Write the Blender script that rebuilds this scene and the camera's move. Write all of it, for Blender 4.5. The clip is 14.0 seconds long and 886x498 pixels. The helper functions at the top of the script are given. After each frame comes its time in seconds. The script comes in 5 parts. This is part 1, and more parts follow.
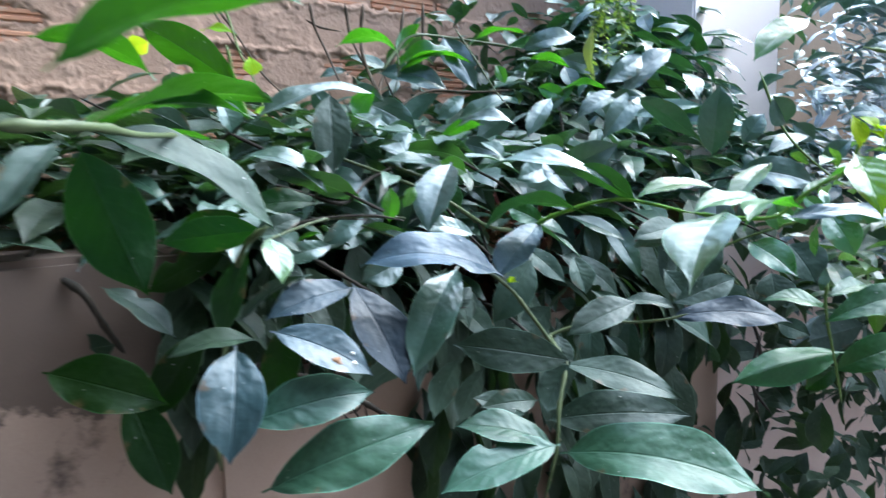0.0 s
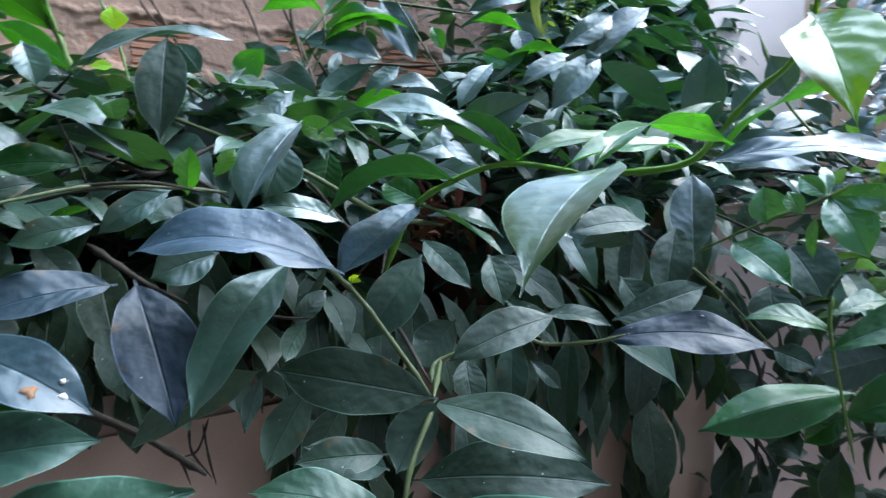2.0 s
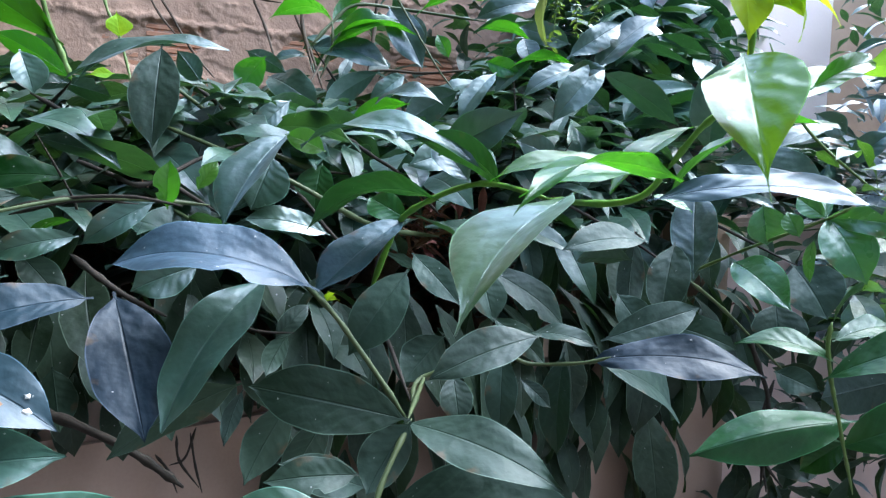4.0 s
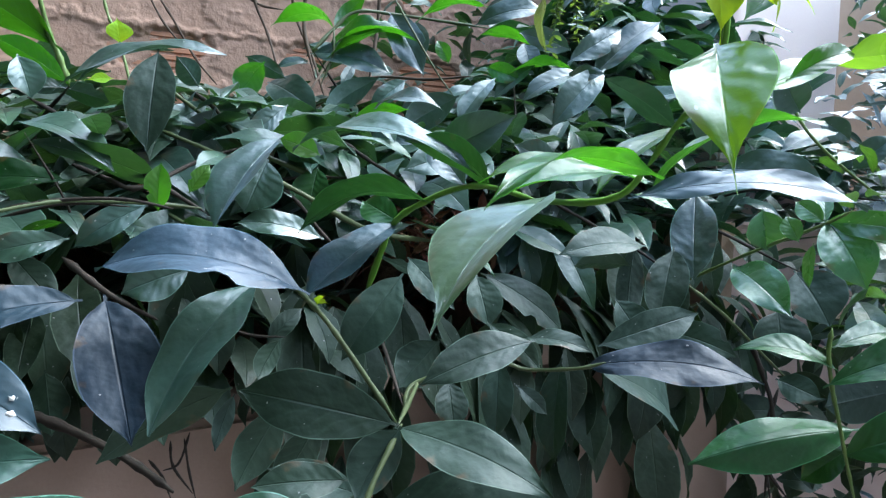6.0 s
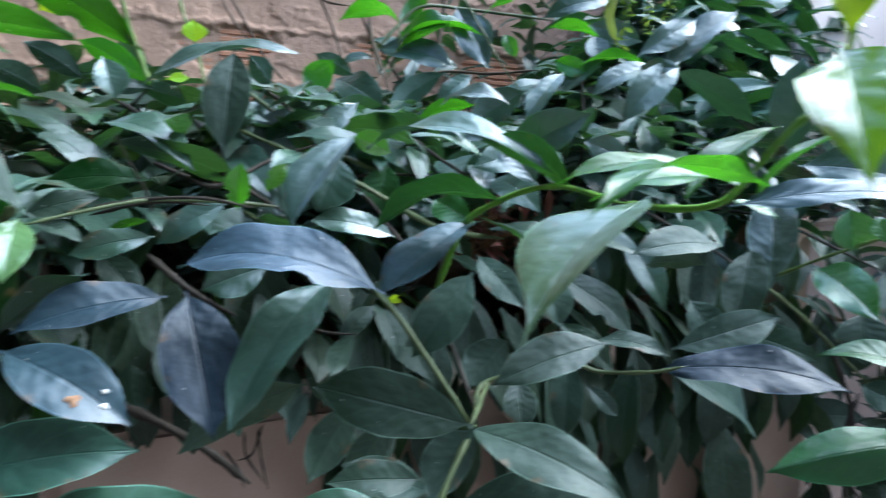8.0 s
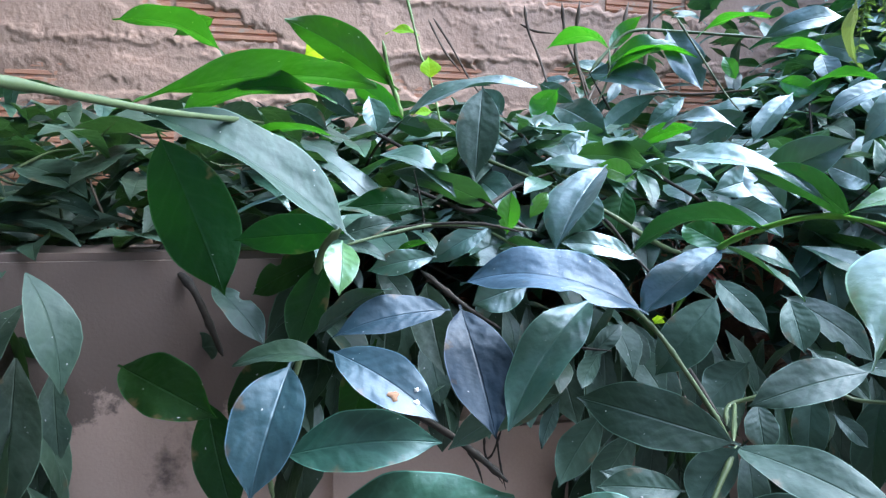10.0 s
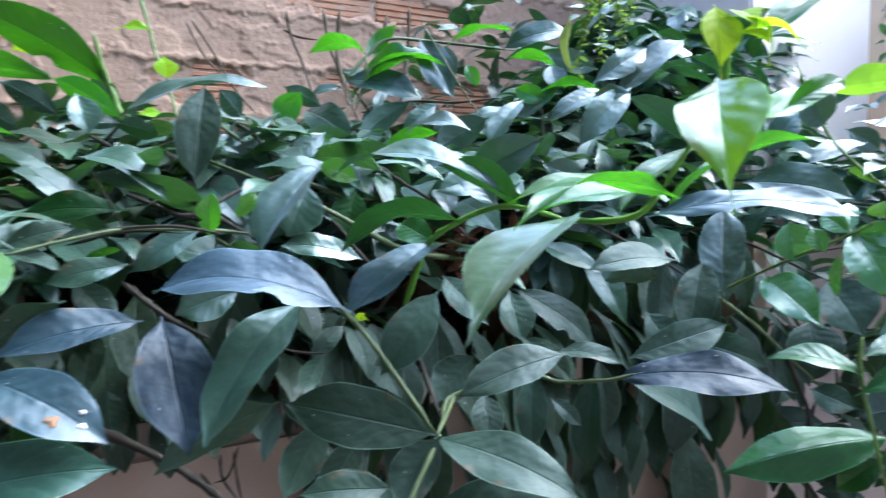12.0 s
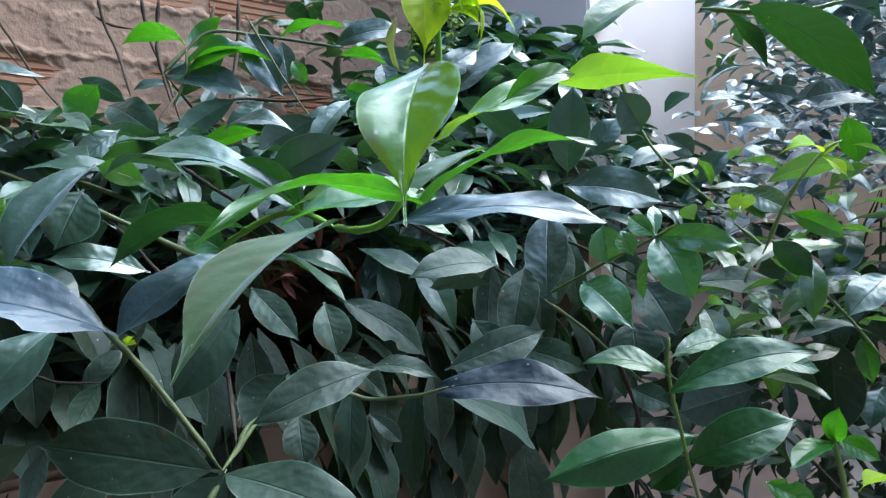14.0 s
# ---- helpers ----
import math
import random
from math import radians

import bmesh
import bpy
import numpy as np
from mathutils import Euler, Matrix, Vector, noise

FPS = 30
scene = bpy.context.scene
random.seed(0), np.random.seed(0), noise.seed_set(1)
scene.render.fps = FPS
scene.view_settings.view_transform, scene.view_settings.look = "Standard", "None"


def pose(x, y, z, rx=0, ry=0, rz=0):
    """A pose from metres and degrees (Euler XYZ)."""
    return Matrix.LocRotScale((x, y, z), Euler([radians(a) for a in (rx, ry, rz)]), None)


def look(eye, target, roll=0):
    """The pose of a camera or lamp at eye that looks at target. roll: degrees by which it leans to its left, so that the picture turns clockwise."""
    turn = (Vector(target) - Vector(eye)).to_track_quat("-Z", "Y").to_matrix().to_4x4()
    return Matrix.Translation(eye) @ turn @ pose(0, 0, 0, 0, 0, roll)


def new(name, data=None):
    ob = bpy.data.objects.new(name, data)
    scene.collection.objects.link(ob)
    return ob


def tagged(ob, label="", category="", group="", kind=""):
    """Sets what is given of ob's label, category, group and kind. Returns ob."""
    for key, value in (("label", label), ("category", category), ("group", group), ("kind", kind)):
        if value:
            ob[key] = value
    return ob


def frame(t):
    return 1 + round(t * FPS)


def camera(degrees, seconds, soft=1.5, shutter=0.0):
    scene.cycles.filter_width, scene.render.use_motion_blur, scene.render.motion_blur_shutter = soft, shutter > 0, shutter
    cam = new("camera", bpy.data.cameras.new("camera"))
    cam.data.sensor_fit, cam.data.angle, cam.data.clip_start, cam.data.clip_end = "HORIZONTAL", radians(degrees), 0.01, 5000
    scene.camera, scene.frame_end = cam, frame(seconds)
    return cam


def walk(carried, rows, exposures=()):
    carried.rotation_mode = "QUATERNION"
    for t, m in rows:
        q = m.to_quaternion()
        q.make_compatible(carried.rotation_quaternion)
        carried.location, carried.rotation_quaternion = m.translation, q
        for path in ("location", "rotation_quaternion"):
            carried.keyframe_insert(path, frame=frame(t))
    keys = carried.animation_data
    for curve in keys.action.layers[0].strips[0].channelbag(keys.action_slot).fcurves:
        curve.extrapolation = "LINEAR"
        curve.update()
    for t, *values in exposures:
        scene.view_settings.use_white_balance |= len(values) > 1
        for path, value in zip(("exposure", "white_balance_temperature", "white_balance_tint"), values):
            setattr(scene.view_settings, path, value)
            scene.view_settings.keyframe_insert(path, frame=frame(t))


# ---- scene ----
import itertools

cam = camera(66.00, 14.0, soft=1.3, shutter=0.55)
# seconds, eye x y z, yaw to the left, pitch up, roll
PATH = [
    (0, -0.2384, -0.2178, 1.2419, -5.53, -7.38, -0.99),
    (0.5, -0.1797, -0.1498, 1.2260, -8.56, -8.61, -0.82),
    (1, -0.1532, -0.0367, 1.2156, -12.62, -7.86, -0.39),
    (1.5, -0.1241, -0.0010, 1.2133, -10.81, -6.93, -0.83),
    (2, -0.0524, -0.0145, 1.1880, -2.56, -5.87, -0.33),
    (2.5, -0.0495, -0.0118, 1.1885, -0.97, -6.42, 0.99),
    (3, -0.0465, -0.0055, 1.2026, -1.07, -6.92, 0.92),
    (3.2, -0.0398, -0.0061, 1.2019, -1.07, -6.45, 0.65),
    (5.3, 0.0001, -0.0068, 1.2022, 1.12, -5.58, 0.66),
    (5.5, 0.0003, -0.0037, 1.1995, 1.01, -5.42, 0.25),
    (6, -0.0017, -0.0023, 1.1974, 0.48, -5.18, 0.60),
    (6.5, 0.0002, 0.0000, 1.2002, -0.00, -4.87, 0.51),
    (7, -0.0006, 0.0015, 1.2051, 0.18, -4.21, 0.29),
    (7.5, 0.0117, 0.0047, 1.2104, 0.00, -5.92, 0.26),
    (8, -0.0167, 0.0006, 1.2034, 5.07, -5.94, 0.61),
    (8.5, -0.0508, -0.0169, 1.2016, 10.18, -5.89, 0.86),
    (9, -0.0652, -0.0352, 1.2095, 12.08, -5.66, 1.01),
    (9.2, -0.0769, -0.0421, 1.2105, 14.04, -5.43, 0.55),
    (10.2, -0.0950, -0.0680, 1.2150, 18.00, -4.90, 0.50),
    (11.3, -0.0670, -0.0699, 1.2152, 10.61, -4.27, 0.13),
    (11.5, -0.0279, -0.0585, 1.2105, 9.45, -4.29, -0.59),
    (12, -0.0020, -0.0293, 1.2001, 3.20, -3.69, -0.82),
    (12.5, 0.0277, -0.0155, 1.1979, -1.08, -3.58, -0.60),
    (13, 0.0316, -0.0032, 1.2046, -3.67, -3.82, -0.14),
    (13.5, 0.0505, 0.0098, 1.1988, -6.35, -3.83, -1.06),
    (14, 0.0569, 0.0126, 1.2007, -7.42, -3.60, -1.15),
]
walk(cam, [(t, pose(x, y, z) @ pose(0, 0, 0, 90, 0, yaw) @ pose(0, 0, 0, pitch) @ pose(0, 0, 0, 0, 0, roll)) for t, x, y, z, yaw, pitch, roll in PATH], exposures=[(0.0, 2.57, 5600, 2), (0.7, 2.62, 5550, 5), (1.2, 2.47, 5500, 5), (1.5, 2.27, 5500, 4), (2.0, 2.26, 5500, 4), (3.2, 2.50, 5500, 5), (5.5, 2.41, 5600, 4), (6.5, 2.32, 5650, 3), (8.0, 2.37, 5460, 3), (8.5, 2.65, 5310, 5), (9.0, 2.71, 5210, 6), (11.3, 2.95, 5210, 3), (12.0, 2.76, 5410, 4), (12.5, 2.57, 5600, 1), (13.0, 2.32, 5700, 0), (14.0, 2.27, 5700, 2)])

# ---------------------------------------------------------------- light
world = bpy.data.worlds.new("world")
scene.world = world
world.use_nodes = True
wn, wl = world.node_tree.nodes, world.node_tree.links
sky = wn.new("ShaderNodeTexSky")
sky.sky_type = "NISHITA"
sky.sun_disc = False
sky.sun_elevation, sky.sun_rotation = radians(53), radians(62)
sky.air_density, sky.dust_density = 1.0, 3.0
wl.new(sky.outputs["Color"], wn["Background"].inputs["Color"])
wn["Background"].inputs["Strength"].default_value = 0.15

sun = new("sun", bpy.data.lights.new("sun", "SUN"))
sun.data.energy, sun.data.angle, sun.data.color = 1.7, radians(70), (0.93, 0.97, 1.0)
sun.matrix_world = look((2.0, 1.55, 4.1), (0, 0.7, 1.1))


# ---------------------------------------------------------------- materials
def nodes_of(name):
    m = bpy.data.materials.new(name)
    m.use_nodes = True
    return m, m.node_tree.nodes, m.node_tree.links, m.node_tree.nodes["Principled BSDF"]


def maths(nt, links, op, a, b=0.0, c=None, clamp=False):
    n = nt.new("ShaderNodeMath")
    n.operation, n.use_clamp = op, clamp
    for i, v in enumerate((a, b, c)):
        if v is None:
            continue
        if isinstance(v, (int, float)):
            n.inputs[i].default_value = v
        else:
            links.new(v, n.inputs[i])
    return n.outputs[0]


def mixed(nt, links, fac, a, b, blend="MIX"):
    n = nt.new("ShaderNodeMix")
    n.data_type, n.blend_type = "RGBA", blend
    for sock, v in ((n.inputs[0], fac), (n.inputs[6], a), (n.inputs[7], b)):
        if isinstance(v, (int, float)):
            sock.default_value = v
        elif isinstance(v, tuple):
            sock.default_value = (*v, 1)
        else:
            links.new(v, sock)
    return n.outputs[2]


def noisy(nt, links, scale, detail=4.0, rough=0.55, coord="Object"):
    tc, n = nt.new("ShaderNodeTexCoord"), nt.new("ShaderNodeTexNoise")
    n.inputs["Scale"].default_value, n.inputs["Detail"].default_value = scale, detail
    n.inputs["Roughness"].default_value = rough
    links.new(tc.outputs[coord], n.inputs["Vector"])
    return n.outputs["Fac"]


def leaf_material(name, dark, light, glow, rough, through_share, island=False, coat=0.3, gloss=0.5, sky_sheen=0.0, puck=0.13, rib=0.06):
    """Glossy leaf: midrib and side veins along the UV, mottling, a paler rim, light passing through the blade."""
    m, nt, ln, bsdf = nodes_of(name)
    if island:
        rnd = nt.new("ShaderNodeNewGeometry").outputs["Random Per Island"]
    else:
        rnd = nt.new("ShaderNodeObjectInfo").outputs["Random"]
    uv = nt.new("ShaderNodeUVMap").outputs["UV"]
    sep = nt.new("ShaderNodeSeparateXYZ")
    ln.new(uv, sep.inputs[0])
    u, v = sep.outputs[0], sep.outputs[1]
    side = maths(nt, ln, "ABSOLUTE", maths(nt, ln, "MULTIPLY_ADD", v, 2.0, -1.0))
    mid = maths(nt, ln, "SUBTRACT", 1.0, maths(nt, ln, "DIVIDE", side, 0.05), clamp=True)
    phase = maths(nt, ln, "SUBTRACT", maths(nt, ln, "MULTIPLY_ADD", u, 6.5, maths(nt, ln, "MULTIPLY", noisy(nt, ln, 28.0, 2.0), 1.8)), maths(nt, ln, "MULTIPLY", maths(nt, ln, "POWER", side, 0.8), 1.6))
    wave = maths(nt, ln, "COSINE", maths(nt, ln, "MULTIPLY", phase, 6.2832))
    vein = maths(nt, ln, "POWER", maths(nt, ln, "MULTIPLY_ADD", wave, 0.5, 0.5), 10.0)
    mottle = noisy(nt, ln, 75.0, 4.0)
    cells = noisy(nt, ln, 420.0, 2.0)
    col = mixed(nt, ln, maths(nt, ln, "MULTIPLY_ADD", mottle, 1.5, -0.3, clamp=True), dark, light)
    hsv = nt.new("ShaderNodeHueSaturation")
    ln.new(col, hsv.inputs["Color"])
    ln.new(maths(nt, ln, "MULTIPLY_ADD", rnd, 0.7, 0.65), hsv.inputs["Value"])
    ln.new(maths(nt, ln, "MULTIPLY_ADD", maths(nt, ln, "FRACT", maths(nt, ln, "MULTIPLY", rnd, 7.31)), 0.07, 0.455), hsv.inputs["Hue"])
    pale = tuple(min(1.0, c * 2.6 + 0.03) for c in light)
    veins = maths(nt, ln, "ADD", maths(nt, ln, "MULTIPLY", mid, rib), maths(nt, ln, "MULTIPLY", vein, 0.06), clamp=True)
    col = mixed(nt, ln, veins, hsv.outputs[0], pale)
    rim = maths(nt, ln, "MULTIPLY", maths(nt, ln, "GREATER_THAN", side, 0.965), 0.7)
    col = mixed(nt, ln, rim, col, pale)
    scorch = maths(nt, ln, "MULTIPLY", maths(nt, ln, "SUBTRACT", maths(nt, ln, "MULTIPLY_ADD", side, 0.25, noisy(nt, ln, 38.0, 3.0)), 0.86), 14.0, clamp=True)
    col = mixed(nt, ln, maths(nt, ln, "MULTIPLY", scorch, 0.7), col, (0.09, 0.055, 0.025))
    dust = maths(nt, ln, "MULTIPLY", maths(nt, ln, "GREATER_THAN", noisy(nt, ln, 330.0, 0.0), 0.86), 0.6)
    col = mixed(nt, ln, dust, col, (0.45, 0.45, 0.42))
    ln.new(col, bsdf.inputs["Base Color"])
    bsdf.inputs["IOR"].default_value = 1.55
    # blue specular and sheen tints stand in for sky mirrored on the blade
    bsdf.inputs["Specular Tint"].default_value = (0.90, 0.94, 1.0, 1)
    bsdf.inputs["Specular IOR Level"].default_value = gloss
    bsdf.inputs["Coat Weight"].default_value, bsdf.inputs["Coat Roughness"].default_value = coat, rough * 0.75
    bsdf.inputs["Sheen Weight"].default_value, bsdf.inputs["Sheen Roughness"].default_value = sky_sheen, 0.35
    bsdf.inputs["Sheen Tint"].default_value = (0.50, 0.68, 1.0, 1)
    ln.new(maths(nt, ln, "MULTIPLY_ADD", noisy(nt, ln, 26.0, 3.0), 0.24, rough - 0.12), bsdf.inputs["Roughness"])
    height = maths(nt, ln, "ADD", maths(nt, ln, "MULTIPLY", maths(nt, ln, "MULTIPLY", maths(nt, ln, "MULTIPLY", wave, mottle), -puck), maths(nt, ln, "SUBTRACT", 1.0, mid)), maths(nt, ln, "MULTIPLY", mottle, 0.22))
    height = maths(nt, ln, "ADD", maths(nt, ln, "MULTIPLY", mid, rib * 0.6 - 0.3), height)
    height = maths(nt, ln, "MULTIPLY_ADD", noisy(nt, ln, 40.0, 2.5), 1.5, height)
    height = maths(nt, ln, "MULTIPLY_ADD", cells, 0.035, height)
    bump = nt.new("ShaderNodeBump")
    bump.inputs["Strength"].default_value, bump.inputs["Distance"].default_value = 0.8, 0.0024
    ln.new(height, bump.inputs["Height"])
    ln.new(bump.outputs[0], bsdf.inputs["Normal"])
    tr, mix = nt.new("ShaderNodeBsdfTranslucent"), nt.new("ShaderNodeMixShader")
    tr.inputs["Color"].default_value = (*glow, 1)
    ln.new(bump.outputs[0], tr.inputs["Normal"])
    mix.inputs[0].default_value = through_share
    ln.new(bsdf.outputs[0], mix.inputs[1])
    ln.new(tr.outputs[0], mix.inputs[2])
    ln.new(mix.outputs[0], nt["Material Output"].inputs["Surface"])
    return m


MATURE = leaf_material("mature_leaf", (0.019, 0.037, 0.025), (0.031, 0.056, 0.038), (0.03, 0.09, 0.012), 0.50, 0.05, coat=0.0, gloss=0.3, sky_sheen=0.03, puck=0.06)
WAXY = leaf_material("waxy_leaf", (0.022, 0.051, 0.038), (0.041, 0.086, 0.063), (0.04, 0.13, 0.02), 0.36, 0.08, coat=0.18, gloss=0.75, sky_sheen=0.14, puck=0.07)
# these two carry the sky's blue reflection in their base colour
SKYTINT = leaf_material("skytint_waxy_leaf", (0.016, 0.034, 0.047), (0.028, 0.056, 0.074), (0.04, 0.11, 0.03), 0.40, 0.05, coat=0.08, gloss=0.50, sky_sheen=0.14, puck=0.07)
MATT = leaf_material("skytint_dull_leaf", (0.008, 0.0155, 0.026), (0.014, 0.025, 0.040), (0.03, 0.08, 0.02), 0.42, 0.04, coat=0.0, gloss=0.28, sky_sheen=0.06, puck=0.07)
DEEPWAX = leaf_material("green_waxy_leaf", (0.026, 0.072, 0.049), (0.045, 0.112, 0.076), (0.04, 0.15, 0.02), 0.44, 0.08, coat=0.06, gloss=0.42, sky_sheen=0.06, puck=0.14)
FRESH = leaf_material("fresh_leaf", (0.017, 0.068, 0.009), (0.032, 0.104, 0.015), (0.10, 0.38, 0.006), 0.30, 0.30, coat=0.2, gloss=0.4, puck=0.07)
BACKLIT = leaf_material("backlit_leaf", (0.012, 0.048, 0.006), (0.022, 0.070, 0.010), (0.06, 0.22, 0.004), 0.40, 0.28, coat=0.0, gloss=0.25, puck=0.05)
FERN = leaf_material("feathery_leaf", (0.060, 0.120, 0.025), (0.105, 0.180, 0.050), (0.30, 0.45, 0.05), 0.40, 0.35, island=True, coat=0.0, gloss=0.3, puck=0.01)
PALEFRESH = leaf_material("pale_fresh_leaf", (0.044, 0.092, 0.050), (0.070, 0.130, 0.072), (0.16, 0.34, 0.04), 0.30, 0.10, coat=0.5, gloss=0.6, sky_sheen=0.15, puck=0.14)
DEEP = leaf_material("deep_green_leaf", (0.008, 0.046, 0.014), (0.018, 0.078, 0.026), (0.05, 0.17, 0.012), 0.38, 0.10, coat=0.06, gloss=0.40, puck=0.10)
# green leaf with the shade of the leaves above it painted in
SHADE = leaf_material("shade_dark_leaf", (0.004, 0.018, 0.003), (0.008, 0.029, 0.005), (0.025, 0.12, 0.005), 0.42, 0.20, coat=0.0, gloss=0.14, puck=0.04)
YOUNG = leaf_material("young_leaf", (0.165, 0.300, 0.014), (0.230, 0.380, 0.022), (0.50, 0.70, 0.012), 0.48, 0.5, coat=0.0, gloss=0.08, puck=0.05, rib=0.4)
YOUNGSHINE = leaf_material("glossy_young_leaf", (0.055, 0.140, 0.012), (0.090, 0.190, 0.020), (0.24, 0.46, 0.01), 0.22, 0.34, coat=0.35, gloss=0.5, puck=0.08, rib=0.35)
LIVELY = leaf_material("lively_green_leaf", (0.028, 0.098, 0.028), (0.050, 0.148, 0.046), (0.09, 0.28, 0.02), 0.28, 0.16, coat=0.4, gloss=0.6, sky_sheen=0.05, puck=0.06)
NEWTIP = leaf_material("pale_new_leaf", (0.070, 0.130, 0.045), (0.110, 0.180, 0.070), (0.34, 0.46, 0.07), 0.28, 0.2, coat=0.5, puck=0.06)
MASS = leaf_material("mass_leaf", (0.020, 0.048, 0.031), (0.039, 0.081, 0.050), (0.06, 0.16, 0.02), 0.38, 0.15, island=True, coat=0.1, puck=0.02, gloss=0.55, sky_sheen=0.12)
SHINY = leaf_material("shining_leaf", (0.023, 0.058, 0.038), (0.047, 0.104, 0.065), (0.05, 0.16, 0.02), 0.32, 0.12, island=True, coat=0.2, puck=0.02, gloss=0.5, sky_sheen=0.15)
# far leaves: pale blue skylight is painted into the base colour and sheen
FAR = leaf_material("skylit_leaf", (0.056, 0.094, 0.104), (0.090, 0.138, 0.156), (0.05, 0.16, 0.05), 0.32, 0.10, island=True, coat=0.6, puck=0.02, gloss=0.7, sky_sheen=0.45)
NEWLEAF = leaf_material("new_leaf", (0.024, 0.064, 0.022), (0.046, 0.100, 0.036), (0.14, 0.32, 0.02), 0.32, 0.22, island=True, coat=0.5, puck=0.03)
# matt leaf; part of the shade it hangs in is in its tone
DIM = leaf_material("dim_matt_leaf", (0.017, 0.031, 0.020), (0.034, 0.054, 0.033), (0.06, 0.14, 0.02), 0.50, 0.12, island=True, coat=0.0, puck=0.02, gloss=0.22, sky_sheen=0.0)
DRY = leaf_material("dry_leaf", (0.13, 0.055, 0.03), (0.27, 0.13, 0.07), (0.15, 0.08, 0.03), 0.8, 0.1, island=True, coat=0.0, puck=0.02)


def surface(name, a, b, scale, rough, bump_size=0.002, bump=0.5, fine=180.0, spots=None, dark_top=None):
    """A rough surface in two tones, with stains at a large scale and grain at a small one."""
    m, nt, ln, bsdf = nodes_of(name)
    big, small = noisy(nt, ln, scale, 8.0, 0.62), noisy(nt, ln, fine, 3.0, 0.6)
    fac = maths(nt, ln, "MULTIPLY_ADD", big, 2.4, -0.7, clamp=True)
    col = mixed(nt, ln, fac, a, b)
    col = mixed(nt, ln, maths(nt, ln, "MULTIPLY", small, 0.35), col, tuple(c * 0.55 for c in a))
    if spots:
        tone, sc, cut = spots
        s = maths(nt, ln, "MULTIPLY", maths(nt, ln, "SUBTRACT", noisy(nt, ln, sc, 9.0, 0.68), cut), 14.0, clamp=True)
        col = mixed(nt, ln, s, col, tone)
    if dark_top:
        # a dark brown tone from a set height upwards, ragged below
        tone, height, reach = dark_top
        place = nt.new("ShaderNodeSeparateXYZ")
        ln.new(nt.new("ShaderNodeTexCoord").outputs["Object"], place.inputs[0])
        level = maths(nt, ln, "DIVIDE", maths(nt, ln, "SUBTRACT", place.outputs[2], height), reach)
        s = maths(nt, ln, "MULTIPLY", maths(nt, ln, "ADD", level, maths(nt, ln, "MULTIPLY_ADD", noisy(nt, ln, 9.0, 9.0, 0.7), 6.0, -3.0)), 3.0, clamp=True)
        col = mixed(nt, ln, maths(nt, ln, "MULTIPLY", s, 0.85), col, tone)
    ln.new(col, bsdf.inputs["Base Color"])
    bsdf.inputs["Roughness"].default_value = rough
    bsdf.inputs["Specular IOR Level"].default_value = 0.25
    bp = nt.new("ShaderNodeBump")
    bp.inputs["Strength"].default_value, bp.inputs["Distance"].default_value = bump, bump_size
    ln.new(maths(nt, ln, "MULTIPLY_ADD", small, 0.5, big), bp.inputs["Height"])
    ln.new(bp.outputs[0], bsdf.inputs["Normal"])
    return m


CLAY = surface("clay_brick", (0.42, 0.19, 0.11), (0.52, 0.28, 0.17), 14.0, 0.85, spots=((0.40, 0.29, 0.21), 26.0, 0.58))
MORTAR = surface("smeared_mortar", (0.375, 0.232, 0.160), (0.465, 0.305, 0.218), 9.0, 0.92, 0.0045, 1.0, 110.0, spots=((0.25, 0.15, 0.10), 15.0, 0.60))
PAINT = surface("beige_wall_paint", (0.35, 0.240, 0.190), (0.42, 0.300, 0.240), 5.0, 0.75, 0.0012, 0.4, 260.0, spots=((0.12, 0.085, 0.068), 4.5, 0.60), dark_top=((0.075, 0.055, 0.045), 0.985, 0.03))
PALE = surface("pale_wall_paint", (0.72, 0.53, 0.45), (0.79, 0.60, 0.52), 5.0, 0.75, 0.0012, 0.4, 260.0)
WHITE = surface("white_pillar_paint", (0.88, 0.76, 0.72), (0.90, 0.79, 0.75), 4.0, 0.6, 0.0008, 0.3, 220.0)
VIVIDSTEM = surface("bright_green_stem", (0.10, 0.24, 0.020), (0.15, 0.31, 0.035), 70.0, 0.4, 0.0006, 0.3, 600.0)
FRESHSTEM = surface("fresh_stem", (0.105, 0.165, 0.042), (0.155, 0.220, 0.065), 70.0, 0.4, 0.0006, 0.3, 600.0)
TANSTEM = surface("tan_stem", (0.060, 0.040, 0.026), (0.105, 0.075, 0.050), 60.0, 0.7, 0.0008, 0.5, 500.0)
BARK = surface("vine_bark", (0.022, 0.018, 0.014), (0.046, 0.037, 0.029), 60.0, 0.85, 0.001, 0.7, 500.0)
GREENSTEM = surface("green_stem", (0.055, 0.075, 0.030), (0.095, 0.120, 0.050), 70.0, 0.5, 0.0006, 0.4, 600.0)
CRUST = surface("white_crust", (0.75, 0.74, 0.70), (0.85, 0.84, 0.80), 90.0, 0.8)
SCAB = surface("brown_scab", (0.20, 0.11, 0.06), (0.32, 0.19, 0.11), 90.0, 0.8)
SOIL = surface("planter_soil", (0.08, 0.05, 0.034), (0.16, 0.10, 0.065), 20.0, 0.95, 0.01, 1.0, 120.0)
PAVING = surface("concrete_floor", (0.16, 0.15, 0.14), (0.22, 0.21, 0.20), 3.0, 0.85, 0.002, 0.5, 150.0)
# for the walls and slabs out of view, tone tuned for bounced fill
UNSEEN = surface("unseen_wall_plaster", (0.36, 0.34, 0.32), (0.44, 0.42, 0.40), 2.0, 0.85, 0.002, 0.4, 150.0)
